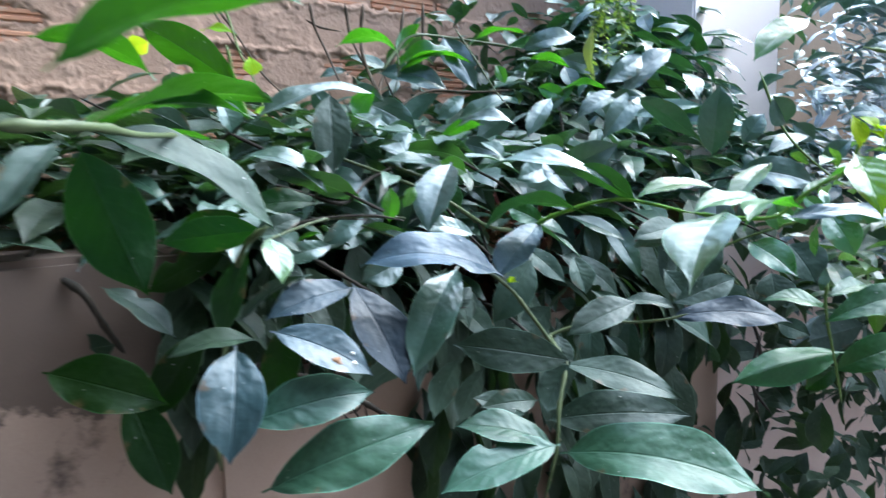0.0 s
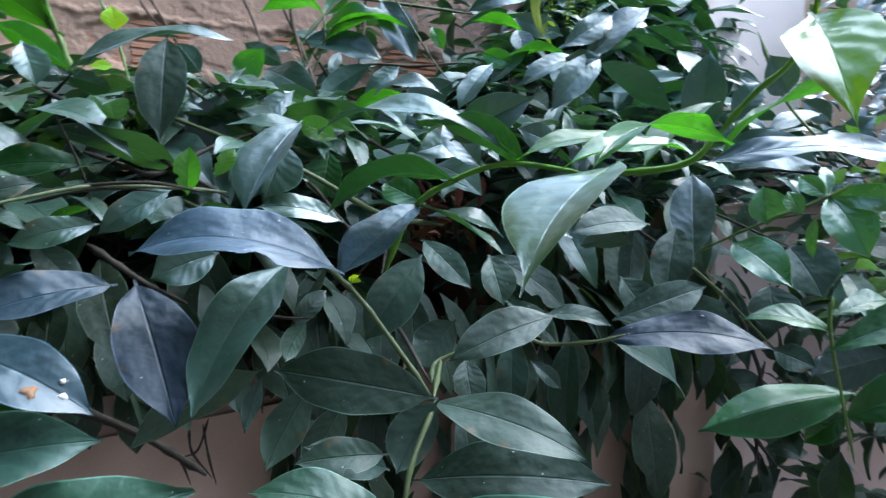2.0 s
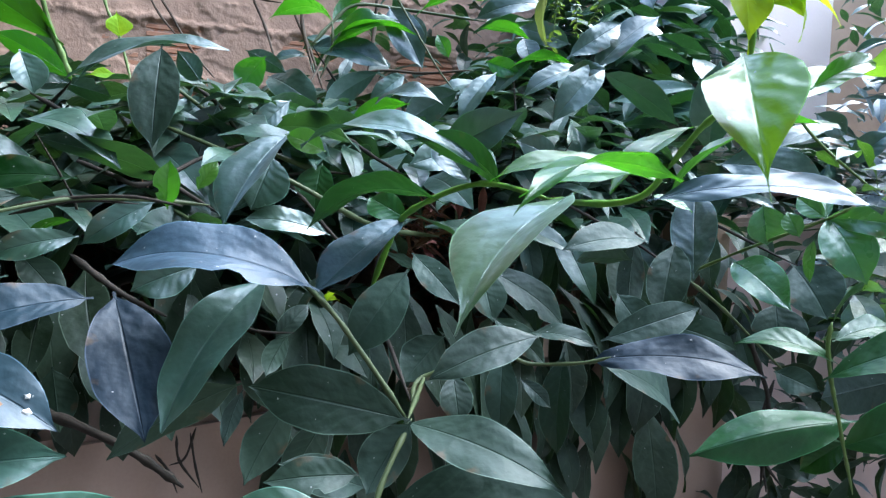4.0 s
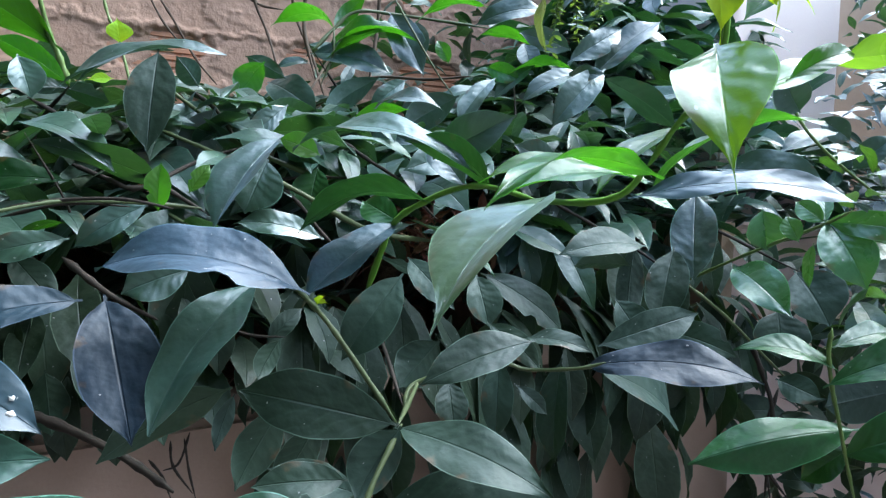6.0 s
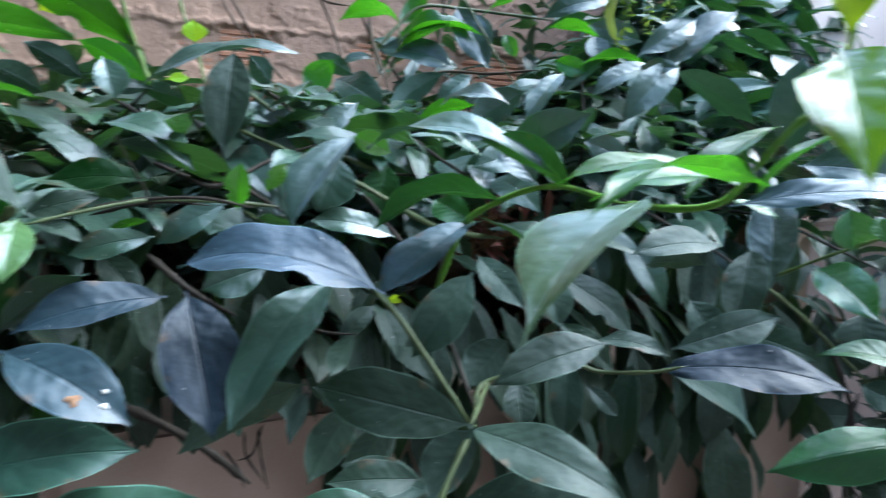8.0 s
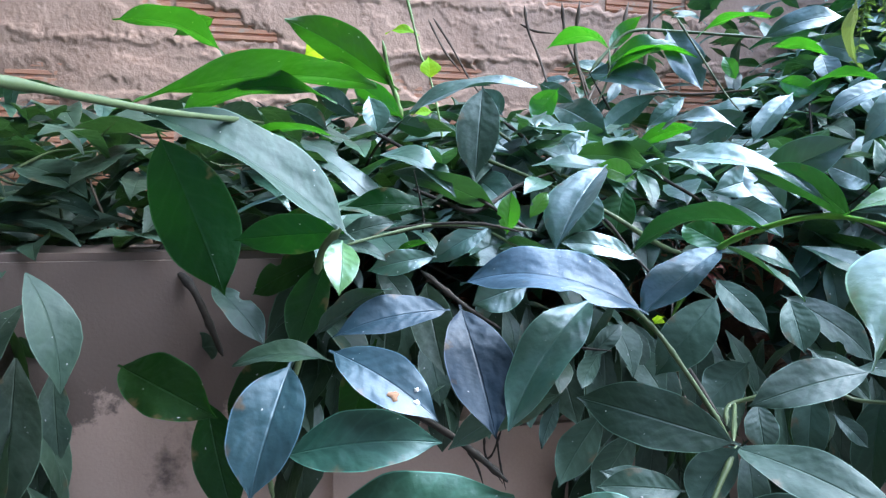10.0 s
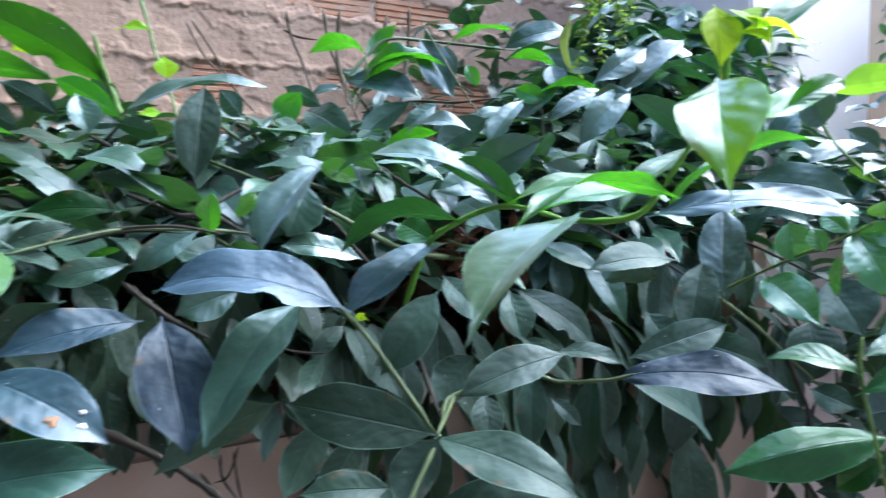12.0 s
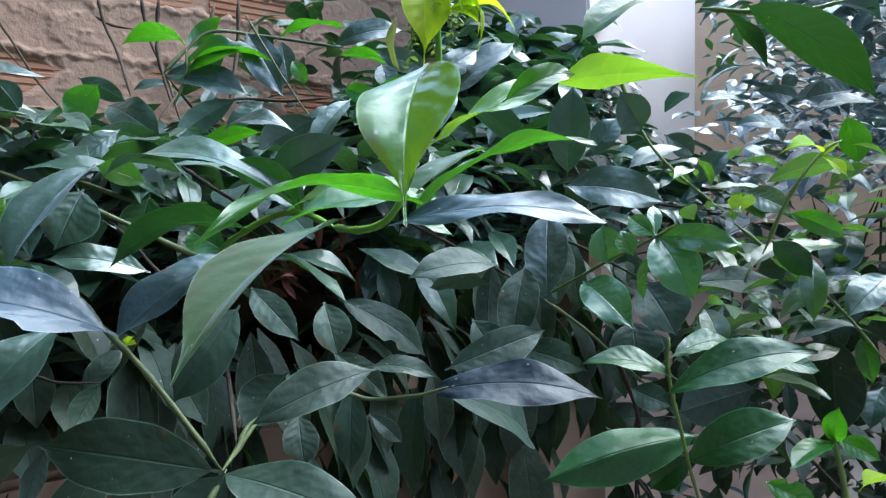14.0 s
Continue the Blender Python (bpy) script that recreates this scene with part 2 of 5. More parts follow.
FARWALL = surface("brown_far_wall", (0.34, 0.235, 0.16), (0.46, 0.33, 0.23), 5.0, 0.9, 0.003, 0.6, 80.0)


# ---------------------------------------------------------------- helpers
def part(name, bm, material, parent=None, label="", smooth=False):
    me = bpy.data.meshes.new(name)
    bm.to_mesh(me)
    bm.free()
    me.materials.append(material)
    if smooth:
        for p in me.polygons:
            p.use_smooth = True
    ob = new(name, me)
    if parent:
        ob.parent = parent
        ob.matrix_parent_inverse = parent.matrix_basis.inverted()
    if label:
        ob["label"] = label
    return ob


def mesh_ob(name, verts, faces, material, parent=None, uvs=None, smooth=True):
    me = bpy.data.meshes.new(name)
    me.from_pydata(verts, [], faces)
    if uvs is not None:
        layer = me.uv_layers.new(name="UVMap")
        loops = np.empty(len(me.loops), dtype=np.int32)
        me.loops.foreach_get("vertex_index", loops)
        layer.data.foreach_set("uv", np.asarray(uvs, dtype=np.float32)[loops].ravel())
    me.polygons.foreach_set("use_smooth", [smooth] * len(me.polygons))
    me.materials.append(material)
    me.update()
    ob = new(name, me)
    if parent:
        ob.parent = parent
        ob.matrix_parent_inverse = parent.matrix_basis.inverted()
    return ob


def block(bm, lo, hi):
    vs = [bm.verts.new((x, y, z)) for x in (lo[0], hi[0]) for y in (lo[1], hi[1]) for z in (lo[2], hi[2])]
    for q in ((0, 1, 3, 2), (4, 6, 7, 5), (0, 4, 5, 1), (2, 3, 7, 6), (0, 2, 6, 4), (1, 5, 7, 3)):
        bm.faces.new([vs[i] for i in q])
    return vs


# the walls run at a slant: s along them, o away from the viewer, z up
SLANT = radians(31.5)
ALONG, AWAY = Vector((math.cos(SLANT), math.sin(SLANT), 0)), Vector((-math.sin(SLANT), math.cos(SLANT), 0))
CORNER = Vector((-0.30, 0.665, 0))
WALLS = Matrix.Translation(CORNER) @ Matrix.Rotation(SLANT, 4, "Z")
TOP = 1.15       # top of the planter wall
BACK = 0.72      # face of the brick wall, behind the planter's face


def at_wall(s, o, z):
    return CORNER + ALONG * s + AWAY * o + Vector((0, 0, z))


rng = random.Random(7)


# ---------------------------------------------------------------- structure
bm = bmesh.new()
bmesh.ops.create_grid(bm, x_segments=2, y_segments=2, size=30)
ground = tagged(part("ground", bm, PAVING), "worn grey concrete yard floor", "ground", kind="structure")

bm = bmesh.new()
block(bm, (-2.6, 0.0, 0.0), (-0.16, 0.12, TOP))
block(bm, (-0.16, 0.0, 0.0), (0.93, 0.12, TOP - 0.20))
bmesh.ops.bevel(bm, geom=bm.edges[:], offset=0.008, segments=2, affect="EDGES")
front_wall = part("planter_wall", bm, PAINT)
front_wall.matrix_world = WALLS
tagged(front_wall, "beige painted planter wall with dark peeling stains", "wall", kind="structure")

bm = bmesh.new()
block(bm, (0.935, 0.10, 0.0), (2.2, 0.22, TOP - 0.02))
bmesh.ops.bevel(bm, geom=bm.edges[:], offset=0.008, segments=2, affect="EDGES")
side_wall = part("planter_wall_return", bm, PALE)
side_wall.matrix_world = WALLS
tagged(side_wall, "whitish painted planter wall set back behind leaves", "wall", kind="structure")

# brick wall: a core, grooved bricks and a smear of old mortar over them
bm = bmesh.new()
block(bm, (-2.6, BACK + 0.022, 0.0), (1.75, BACK + 0.16, 2.02))
brick_wall = part("wall_north", bm, MORTAR)
brick_wall.matrix_world = WALLS
tagged(brick_wall, "old hollow clay brick wall smeared with crumbling mortar", "wall", kind="structure")


def brick_mesh(length=0.19, height=0.098, deep=0.03, grooves=6):
    """A hollow clay brick's face with its fine pressed grooves."""
    prof, step = [], (height - 0.012) / grooves
    prof.append((0.004, 0.0))
    prof.append((0.0, 0.004))
    for g in range(grooves):
        z = 0.006 + g * step
        prof += [(0.0, z + 0.25 * step), (0.0035, z + 0.36 * step), (0.0035, z + 0.64 * step), (0.0, z + 0.75 * step)]
    prof += [(0.0, height - 0.004), (0.004, height)]
    verts, faces = [], []
    for x in (0.0, length):
        verts += [(x, o, z) for o, z in prof] + [(x, deep, height), (x, deep, 0.0)]
    n = len(prof) + 2
    for i in range(n):
        j = (i + 1) % n
        faces.append((i, i + n, j + n, j))
    faces += [tuple(range(n)), tuple(range(2 * n - 1, n - 1, -1))]
    me = bpy.data.meshes.new("brick")
    me.from_pydata(verts, [], faces)
    me.materials.append(CLAY)
    me.update()
    return me


# the planter's bed of soil
verts, faces = [], []
NS, NO = 90, 22
for i in range(NS + 1):
    for j in range(NO + 1):
        s, o = -2.5 + 4.2 * i / NS, 0.11 + (BACK + 0.02 - 0.11) * j / NO
        z = TOP - 0.05 - 0.22 * min(1.0, max(0.0, (0.45 - o) / 0.25)) * min(1.0, max(0.0, (s + 0.3) / 0.2)) * (1 - math.exp(-((s - 0.37) / 0.12) ** 2)) + 0.03 * noise.noise(Vector((s * 5, o * 5, 1.0))) + 0.018 * noise.noise(Vector((s * 19, o * 19, 4.0)))
        verts.append(at_wall(s, o, z)[:])
for i in range(NS):
    for j in range(NO):
        a = i * (NO + 1) + j
        faces.append((a, a + NO + 1, a + NO + 2, a + 1))
tagged(mesh_ob("soil", verts, faces, SOIL), "dark dry planter soil under the vines", "soil", kind="structure")

# white pillar and what lies beyond it
bm = bmesh.new()
block(bm, (-0.55, 0.0, 0.0), (0.0, 0.34, 3.2))
bmesh.ops.bevel(bm, geom=bm.edges[:], offset=0.006, segments=2, affect="EDGES")
pillar = part("pillar", bm, WHITE)
pillar.matrix_world = Matrix.Translation((1.05, 1.90, 0)) @ Matrix.Rotation(radians(37), 4, "Z")
tagged(pillar, "smooth white painted square pillar beside the vines", "pillar", kind="structure")

bm = bmesh.new()
block(bm, (-1.0, 0.0, 0.0), (5.5, 0.15, 2.2))
far_wall = part("wall_east", bm, FARWALL)
far_wall.matrix_world = Matrix.Translation((1.2, 3.0, 0)) @ Matrix.Rotation(radians(10), 4, "Z")
tagged(far_wall, "weathered brown rendered wall behind distant foliage", "wall", kind="structure")

# added behind the viewer, unseen: cuts front light on the hanging leaves
bm = bmesh.new()
block(bm, (-4.0, -1.6, 0.0), (4.0, -1.4, 2.6))
unseen_south = part("unseen_wall_south", bm, UNSEEN)
tagged(unseen_south, "unseen plain wall added behind the viewer to hold back light", "wall", kind="structure")


# slabs added out of view to keep skylight off the left and front
bm = bmesh.new()
block(bm, (-3.2, -1.6, 2.6), (4.0, -0.35, 2.75))
block(bm, (-3.2, -0.35, 2.6), (-0.45, 2.4, 2.75))
tagged(part("ceiling", bm, UNSEEN), "unseen plain slab added overhead to hold back skylight", "ceiling", kind="structure")

# unseen side wall, added to shut out light from the left
bm = bmesh.new()
block(bm, (-3.2, -2.0, 0.0), (-3.0, 3.0, 2.6))
tagged(part("unseen_wall_west", bm, UNSEEN), "unseen plain side wall added to close off light", "wall", kind="structure")

# another wall added out of view, against low light from the right
bm = bmesh.new()
block(bm, (4.0, -1.6, 0.0), (4.2, 3.45, 2.0))
tagged(part("unseen_wall_end", bm, UNSEEN), "unseen plain wall added on the right to block low light", "wall", kind="structure")

bm = bmesh.new()
block(bm, (0.931, 0.04, 0.0), (0.965, 0.16, TOP - 0.01))
edge_strip = part("wall_edge", bm, FARWALL)
edge_strip.matrix_world = WALLS
tagged(edge_strip, "orange-brown narrow edge of the planter wall", "wall edge", kind="structure")


# ---------------------------------------------------------------- plants
def leaf_profile(u, tail=0.0):
    if u <= 0.0:
        return 0.0
    u = min(1.0, u)
    if tail:
        return min(1.0, (u / 0.3) ** 0.5) * math.sin(math.pi * u ** (0.86 - 0.2 * tail)) ** (0.76 - 0.34 * tail + 1.5 * u ** 3 + 2.4 * tail * u ** 2)
    return math.sin(math.pi * u ** 0.97) ** (0.62 + 0.8 * u ** 6)


def leaf_data(length, width, bow, fold, seed, nu=20, cols=(-1, -0.72, -0.4, -0.05, 0.05, 0.4, 0.72, 1), tail=0.0, turn=(0.0, 0.0)):
    """Vertices, faces and UVs of one blade with its stalk: x along, y across, z out of the upper face."""
    r = random.Random(seed)
    ph, ripple, bend, droop = r.uniform(0, 6.28), r.uniform(0.008, 0.026), r.uniform(-0.014, 0.014), r.uniform(0.0, 0.05)
    twist, skew, wav, curl = r.uniform(-0.25, 0.25), r.uniform(-0.10, 0.10), r.uniform(0.004, 0.022), r.uniform(-0.05, 0.22)
    bite, half = (r.uniform(0.3, 0.75) if r.random() < 0.10 else 9.0), r.choice((-1, 1))
    verts, uvs, faces = [], [], []
    for i in range(nu + 1):
        u = -0.07 + 1.07 * i / nu
        h = max(leaf_profile(u, tail) * width / 2, min(0.0011, width * 0.03) if u < 0.5 else 0.0002)
        x = u * length
        zc = bow * length * 4 * u * (1 - u) - droop * length * max(0.0, u) ** 3 + droop * length * max(0.0, u)
        zc -= curl * length * max(0.0, u - 0.55) ** 2
        yc = bend * length * 4 * u * (1 - u)
        about = turn[0] * math.sin(math.pi * min(1.0, max(0.0, u) * 1.5)) + turn[1] * max(0.0, u) ** 2
        ca, sa = math.cos(about), math.sin(about)
        for v in cols:
            y = v * h * (1 + (skew if v > 0 else -skew)) * (1 + wav * abs(v) * math.sin(u * 21 + 2 * ph + 2 * v))
            if v * half > 0.6 and abs(u - bite) < 0.05:
                y *= 0.66
            z = fold * abs(y) * (1 - 0.35 * abs(v)) + ripple * length * v * v * math.sin(u * 11 + ph + 1.7 * v)
            z += twist * y * (u - 0.5)
            y, z = y * ca - z * sa, y * sa + z * ca
            verts.append((x, yc + y, zc + z if u > 0 else zc))
            uvs.append((max(0.0, u), 0.5 + 0.5 * v))
    nv = len(cols)
    for i in range(nu):
        for j in range(nv - 1):
            a = i * nv + j
            faces.append((a, a + nv, a + nv + 1, a + 1))
    return verts, faces, uvs


def leaf_frame(base, tip, normal):
    x = (Vector(tip) - Vector(base)).normalized()
    n = Vector(normal)
    z = (n - x * n.dot(x)).normalized()
    y = z.cross(x)
    m = Matrix((x, y, z)).transposed().to_4x4()
    m.translation = base
    return m


count = [0]


def leaf(shoot, base, tip, width, normal, bow, fold, material, tail=0.0, turn=(0.0, 0.0)):
    """One leaf from its stalk's end to its tip; normal is the way its upper face looks."""
    count[0] += 1
    length = (Vector(tip) - Vector(base)).length
    verts, faces, uvs = leaf_data(length, width, bow, fold, count[0], tail=tail or (0.7 if material is YOUNG else 0.0), turn=turn)
    ob = mesh_ob("leaf", verts, faces, material, None, uvs)
    ob.parent = shoot
    ob.matrix_parent_inverse = shoot.matrix_basis.inverted()
    ob.matrix_basis = leaf_frame(base, tip, normal)
    return ob


def blemish(ob, u, v, size, material, name):
    """A small ragged crust lying on a leaf's upper face."""
    n = len(ob.data.vertices)
    uvs = {}
    for lp, d in zip(ob.data.loops, ob.data.uv_layers[0].data):
        uvs[lp.vertex_index] = d.uv
    near = min(range(n), key=lambda i: (uvs[i][0] - u) ** 2 + (0.5 * uvs[i][1] - 0.5 * v) ** 2)
    c, nrm = ob.data.vertices[near].co, ob.data.vertices[near].normal
    a = nrm.cross(Vector((0, 1, 0.1))).normalized()
    d = nrm.cross(a)
    r = random.Random(near)
    ring = [size * r.uniform(0.55, 1.2) for _ in range(9)]
    verts = [(c + nrm * 0.0016)[:]]
    for h in (0.0012, 0.0001):
        for k in range(9):
            w = 2 * math.pi * k / 9
            verts.append((c + nrm * h + (a * math.cos(w) + d * math.sin(w)) * ring[k] * (0.8 if h > 0.001 else 1.0))[:])
    faces = [(0, 1 + k, 1 + (k + 1) % 9) for k in range(9)] + [(1 + k, 10 + k, 10 + (k + 1) % 9, 1 + (k + 1) % 9) for k in range(9)]
    crust = mesh_ob(name, verts, faces, material)
    crust.parent = ob
    return crust


def spline(points, per=6):
    pts = [Vector(p) for p in points]
    pts = [pts[0] * 2 - pts[1]] + pts + [pts[-1] * 2 - pts[-2]]
    out = []
    for k in range(1, len(pts) - 2):
        a, b, c, d = pts[k - 1 : k + 3]
        for q in range(per):
            t = q / per
            out.append(0.5 * ((2 * b) + (c - a) * t + (2 * a - 5 * b + 4 * c - d) * t * t + (3 * b - a - 3 * c + d) * t ** 3))
    return out + [pts[-2]]


def tube(points, r0, r1, sides=6, knots=0.0, seed=1):
    path = spline(points)
    r = random.Random(seed)
    verts, faces = [], []
    up = Vector((0.13, 0.2, 0.97))
    for i, p in enumerate(path):
        d = (path[min(i + 1, len(path) - 1)] - path[max(i - 1, 0)]).normalized()
        a = d.cross(up).normalized()
        b = d.cross(a)
        rad = (r0 + (r1 - r0) * i / (len(path) - 1)) * (1 + knots * (r.random() < 0.2) + r.uniform(-0.06, 0.06))
        rad *= min(1.0, 0.3 + 0.35 * i, 0.3 + 0.35 * (len(path) - 1 - i))
        for k in range(sides):
            w = 2 * math.pi * k / sides
            verts.append((p + (a * math.cos(w) + b * math.sin(w)) * rad)[:])
    for i in range(len(path) - 1):
        for k in range(sides):
            q, n = i * sides + k, i * sides + (k + 1) % sides
            faces.append((q, n, n + sides, q + sides))
    faces += [tuple(range(sides))[::-1], tuple(range(len(verts) - sides, len(verts)))]
    return verts, faces


def stem(shoot, radius, *points):
    verts, faces = tube(points, radius * 1.1, radius * 0.75, knots=0.3, seed=len(points))
    ob = mesh_ob("stem", verts, faces, VIVIDSTEM if shoot is SHOOTS["bright"] else FRESHSTEM if shoot in (SHOOTS["rightshoot"], SHOOTS["farright"]) else GREENSTEM, shoot)
    return ob


def twig(shoot, radius, *points, material=None):
    verts, faces = tube(points, radius * 1.05, radius * 0.7, knots=0.35, seed=len(points) + 5)
    return mesh_ob("twig", verts, faces, material or BARK, shoot)


def new_shoot(label, root, first):
    """A vine shoot's root point in the bed, with a woody runner that carries its first stem."""
    ob = tagged(new("vine_shoot"), label, "vine", group="vine shoots in the planter")
    ob.matrix_basis = Matrix.Translation(root)
    a, b = Vector(root), Vector(first)
    mid = (a + b) / 2 + Vector((0, 0, 0.05))
    verts, faces = tube([a - Vector((0, 0, 0.03)), a + Vector((0, 0, 0.03)), mid, b], 0.0030, 0.0020, knots=0.2, seed=3)
    mesh_ob("runner", verts, faces, BARK, ob)
    return ob


SHOOTS = {
    "front": new_shoot("dark glossy vine shoot hanging over the planter wall", at_wall(0.25, 0.30, TOP - 0.04), (-0.321, 0.700, 1.185)),
    "bright": new_shoot("bright green young vine shoot reaching out into the air", at_wall(0.42, 0.25, TOP - 0.04), (-0.084, 0.660, 1.088)),
    "middle": new_shoot("dark leafy vine shoot lying across the planter bed", at_wall(0.30, 0.42, TOP - 0.04), (-0.307, 0.700, 1.256)),
    "left": new_shoot("long-leaved vine shoot with backlit green blades", at_wall(-0.12, 0.25, TOP - 0.04), (-0.406, 0.730, 1.300)),
    "centre": new_shoot("dark broad-leaved vine shoot drooping over the wall", at_wall(0.30, 0.15, 0.95), (-0.038, 0.550, 1.015)),
    "rightshoot": new_shoot("fresh green upright vine shoot with paired leaves", at_wall(0.80, 0.20, TOP - 0.04), (0.42, 0.81, 1.10)),
    "top": new_shoot("climbing vine shoot with small leaves against brickwork", at_wall(0.55, 0.55, TOP - 0.04), (-0.220, 1.100, 1.410)),
    "farright": new_shoot("vine shoot with light green new tips and small leaves", at_wall(1.05, 0.25, TOP - 0.04), (0.531, 0.840, 1.186)),
    "woody": new_shoot("old woody brown vine twigs tangled among the leaves", at_wall(0.12, 0.35, TOP - 0.04), (-0.30, 0.80, 1.20)),
}

# front
front = SHOOTS["front"]
stem(front, 0.0021, (-0.038, 0.490, 1.021), (-0.076, 0.495, 1.076), (-0.102, 0.500, 1.108), (-0.138, 0.530, 1.128), (-0.234, 0.620, 1.156), (-0.321, 0.700, 1.185))
stem(front, 0.0021, (-0.035, 0.490, 1.022), (-0.055, 0.450, 0.986), (-0.063, 0.430, 0.949), (-0.080, 0.420, 0.892))
leaf(front, (-0.113, 0.492, 1.123), (-0.256, 0.481, 1.139), 0.058, (0.132, -0.529, 0.838), 0.13, 0.47, SKYTINT)
leaf(front, (-0.153, 0.525, 1.121), (-0.206, 0.448, 1.026), 0.050, (-0.121, -0.691, 0.712), 0.09, 0.41, WAXY)
leaf(front, (-0.034, 0.490, 1.018), (0.069, 0.432, 0.996), 0.045, (-0.127, -0.486, 0.865), 0.06, 0.30, MATURE)
leaf(front, (-0.043, 0.470, 1.030), (-0.160, 0.496, 1.045), 0.048, (-0.200, -0.850, 0.450), 0.02, 0.21, MATURE)
leaf(front, (-0.037, 0.480, 1.020), (-0.066, 0.460, 0.976), 0.037, (-0.285, 0.929, -0.235), 0.05, 0.36, MATURE)
leaf(front, (-0.045, 0.440, 0.940), (0.120, 0.352, 0.930), 0.073, (-0.220, -0.450, 0.850), 0.10, 0.36, DEEPWAX)
leaf(front, (-0.069, 0.420, 0.957), (-0.187, 0.380, 0.935), 0.050, (-0.250, -0.520, 0.820), 0.06, 0.36, DEEPWAX)
leaf(front, (-0.338, 0.376, 0.953), (-0.190, 0.400, 0.996), 0.060, (0.146, -0.660, 0.740), 0.06, 0.40, DEEPWAX)
leaf(front, (-0.046, 0.507, 0.950), (0.091, 0.454, 0.966), 0.054, (-0.304, -0.558, 0.772), 0.07, 0.30, MATURE)
leaf(front, (-0.077, 0.530, 0.950), (-0.139, 0.500, 0.982), 0.032, (0.569, -0.688, 0.450), 0.06, 0.312, MATURE)
leaf(front, (-0.071, 0.432, 0.956), (-0.167, 0.434, 0.978), 0.041, (0.126, -0.447, 0.886), 0.09, 0.36, DEEPWAX)
leaf(front, (-0.181, 0.530, 1.033), (-0.275, 0.510, 0.982), 0.041, (-0.383, 0.847, 0.369), 0.05, 0.28, MATURE)
leaf(front, (-0.183, 0.560, 1.018), (-0.196, 0.550, 0.975), 0.017, (-0.584, 0.811, -0.011), 0.04, 0.28, MATURE)
leaf(front, (-0.146, 0.570, 1.004), (-0.180, 0.550, 0.941), 0.038, (-0.380, 0.921, -0.085), 0.04, 0.28, MATURE)
leaf(front, (-0.116, 0.580, 0.987), (-0.149, 0.560, 0.929), 0.035, (-0.342, 0.931, -0.130), 0.04, 0.28, MATURE)
leaf(front, (-0.076, 0.470, 0.987), (-0.137, 0.450, 0.990), 0.028, (0.271, -0.741, 0.614), 0.06, 0.36, MATURE)
leaf(front, (-0.354, 0.580, 1.030), (-0.339, 0.560, 0.982), 0.035, (-0.238, 0.867, -0.437), 0.04, 0.28, MATURE)
leaf(front, (-0.359, 0.550, 1.137), (-0.318, 0.540, 1.097), 0.028, (0.395, -0.706, 0.588), 0.06, 0.36, MATURE)
leaf(front, (-0.099, 0.498, 1.110), (-0.091, 0.490, 1.118), 0.006, (-0.804, -0.538, 0.254), 0.05, 0.6, YOUNG)
leaf(front, (-0.099, 0.498, 1.110), (-0.089, 0.490, 1.112), 0.006, (-0.420, -0.332, 0.845), 0.05, 0.6, YOUNG)
leaf(front, (-0.099, 0.498, 1.110), (-0.097, 0.492, 1.118), 0.004, (-0.712, -0.652, -0.262), 0.05, 0.6, YOUNG)

# bright
bright = SHOOTS["bright"]
stem(bright, 0.0024, (-0.084, 0.660, 1.088), (-0.064, 0.620, 1.137), (-0.046, 0.564, 1.169), (-0.017, 0.520, 1.188), (0.006, 0.490, 1.197), (0.025, 0.460, 1.198), (0.046, 0.380, 1.191))
stem(bright, 0.0017, (0.046, 0.380, 1.191), (0.058, 0.310, 1.191), (0.069, 0.280, 1.195), (0.077, 0.272, 1.206))
stem(bright, 0.0012, (0.077, 0.272, 1.206), (0.079, 0.245, 1.220), (0.081, 0.225, 1.228), (0.083, 0.215, 1.242), (0.082, 0.210, 1.263))
leaf(bright, (0.050, 0.325, 1.195), (-0.009, 0.260, 1.140), 0.058, (-0.500, -0.300, 0.800), 0.06, 0.40, PALEFRESH, 0.22)
leaf(bright, (0.077, 0.268, 1.204), (0.010, 0.222, 1.190), 0.029, (-0.320, 0.420, 0.840), 0.15, 0.30, FRESH, 0.30, (-0.2, -1.5))
leaf(bright, (0.075, 0.270, 1.195), (0.153, 0.250, 1.193), 0.017, (-0.060, -0.560, 0.830), 0.08, 0.22, SKYTINT)
leaf(bright, (0.081, 0.275, 1.199), (0.160, 0.300, 1.230), 0.013, (-0.330, 0.300, 0.890), 0.1, 0.6, FRESH)
leaf(bright, (0.078, 0.208, 1.240), (0.0685, 0.165, 1.196), 0.027, (-0.330, -0.640, 0.660), 0.08, 0.50, YOUNGSHINE, 0.6)
leaf(bright, (0.082, 0.210, 1.262), (0.093, 0.204, 1.244), 0.006, (0.650, -0.300, 0.700), 0.30, 0.5, YOUNG)
leaf(bright, (0.079, 0.214, 1.266), (0.0775, 0.204, 1.2400), 0.014, (0.100, -0.850, 0.500), 0.05, 0.60, YOUNG, 0.9)
leaf(bright, (0.103, 0.212, 1.232), (0.126, 0.218, 1.241), 0.009, (0.015, -0.837, 0.547), 0.1, 0.6, FRESH)
leaf(bright, (0.083, 0.215, 1.221), (0.165, 0.219, 1.241), 0.015, (-0.200, 0.720, 0.640), 0.11, 0.40, YOUNGSHINE, 0.0, (1.4, 0.0))
leaf(bright, (0.089, 0.220, 1.266), (0.088, 0.200, 1.254), 0.010, (-0.101, -0.512, 0.853), 0.1, 0.44, YOUNG)
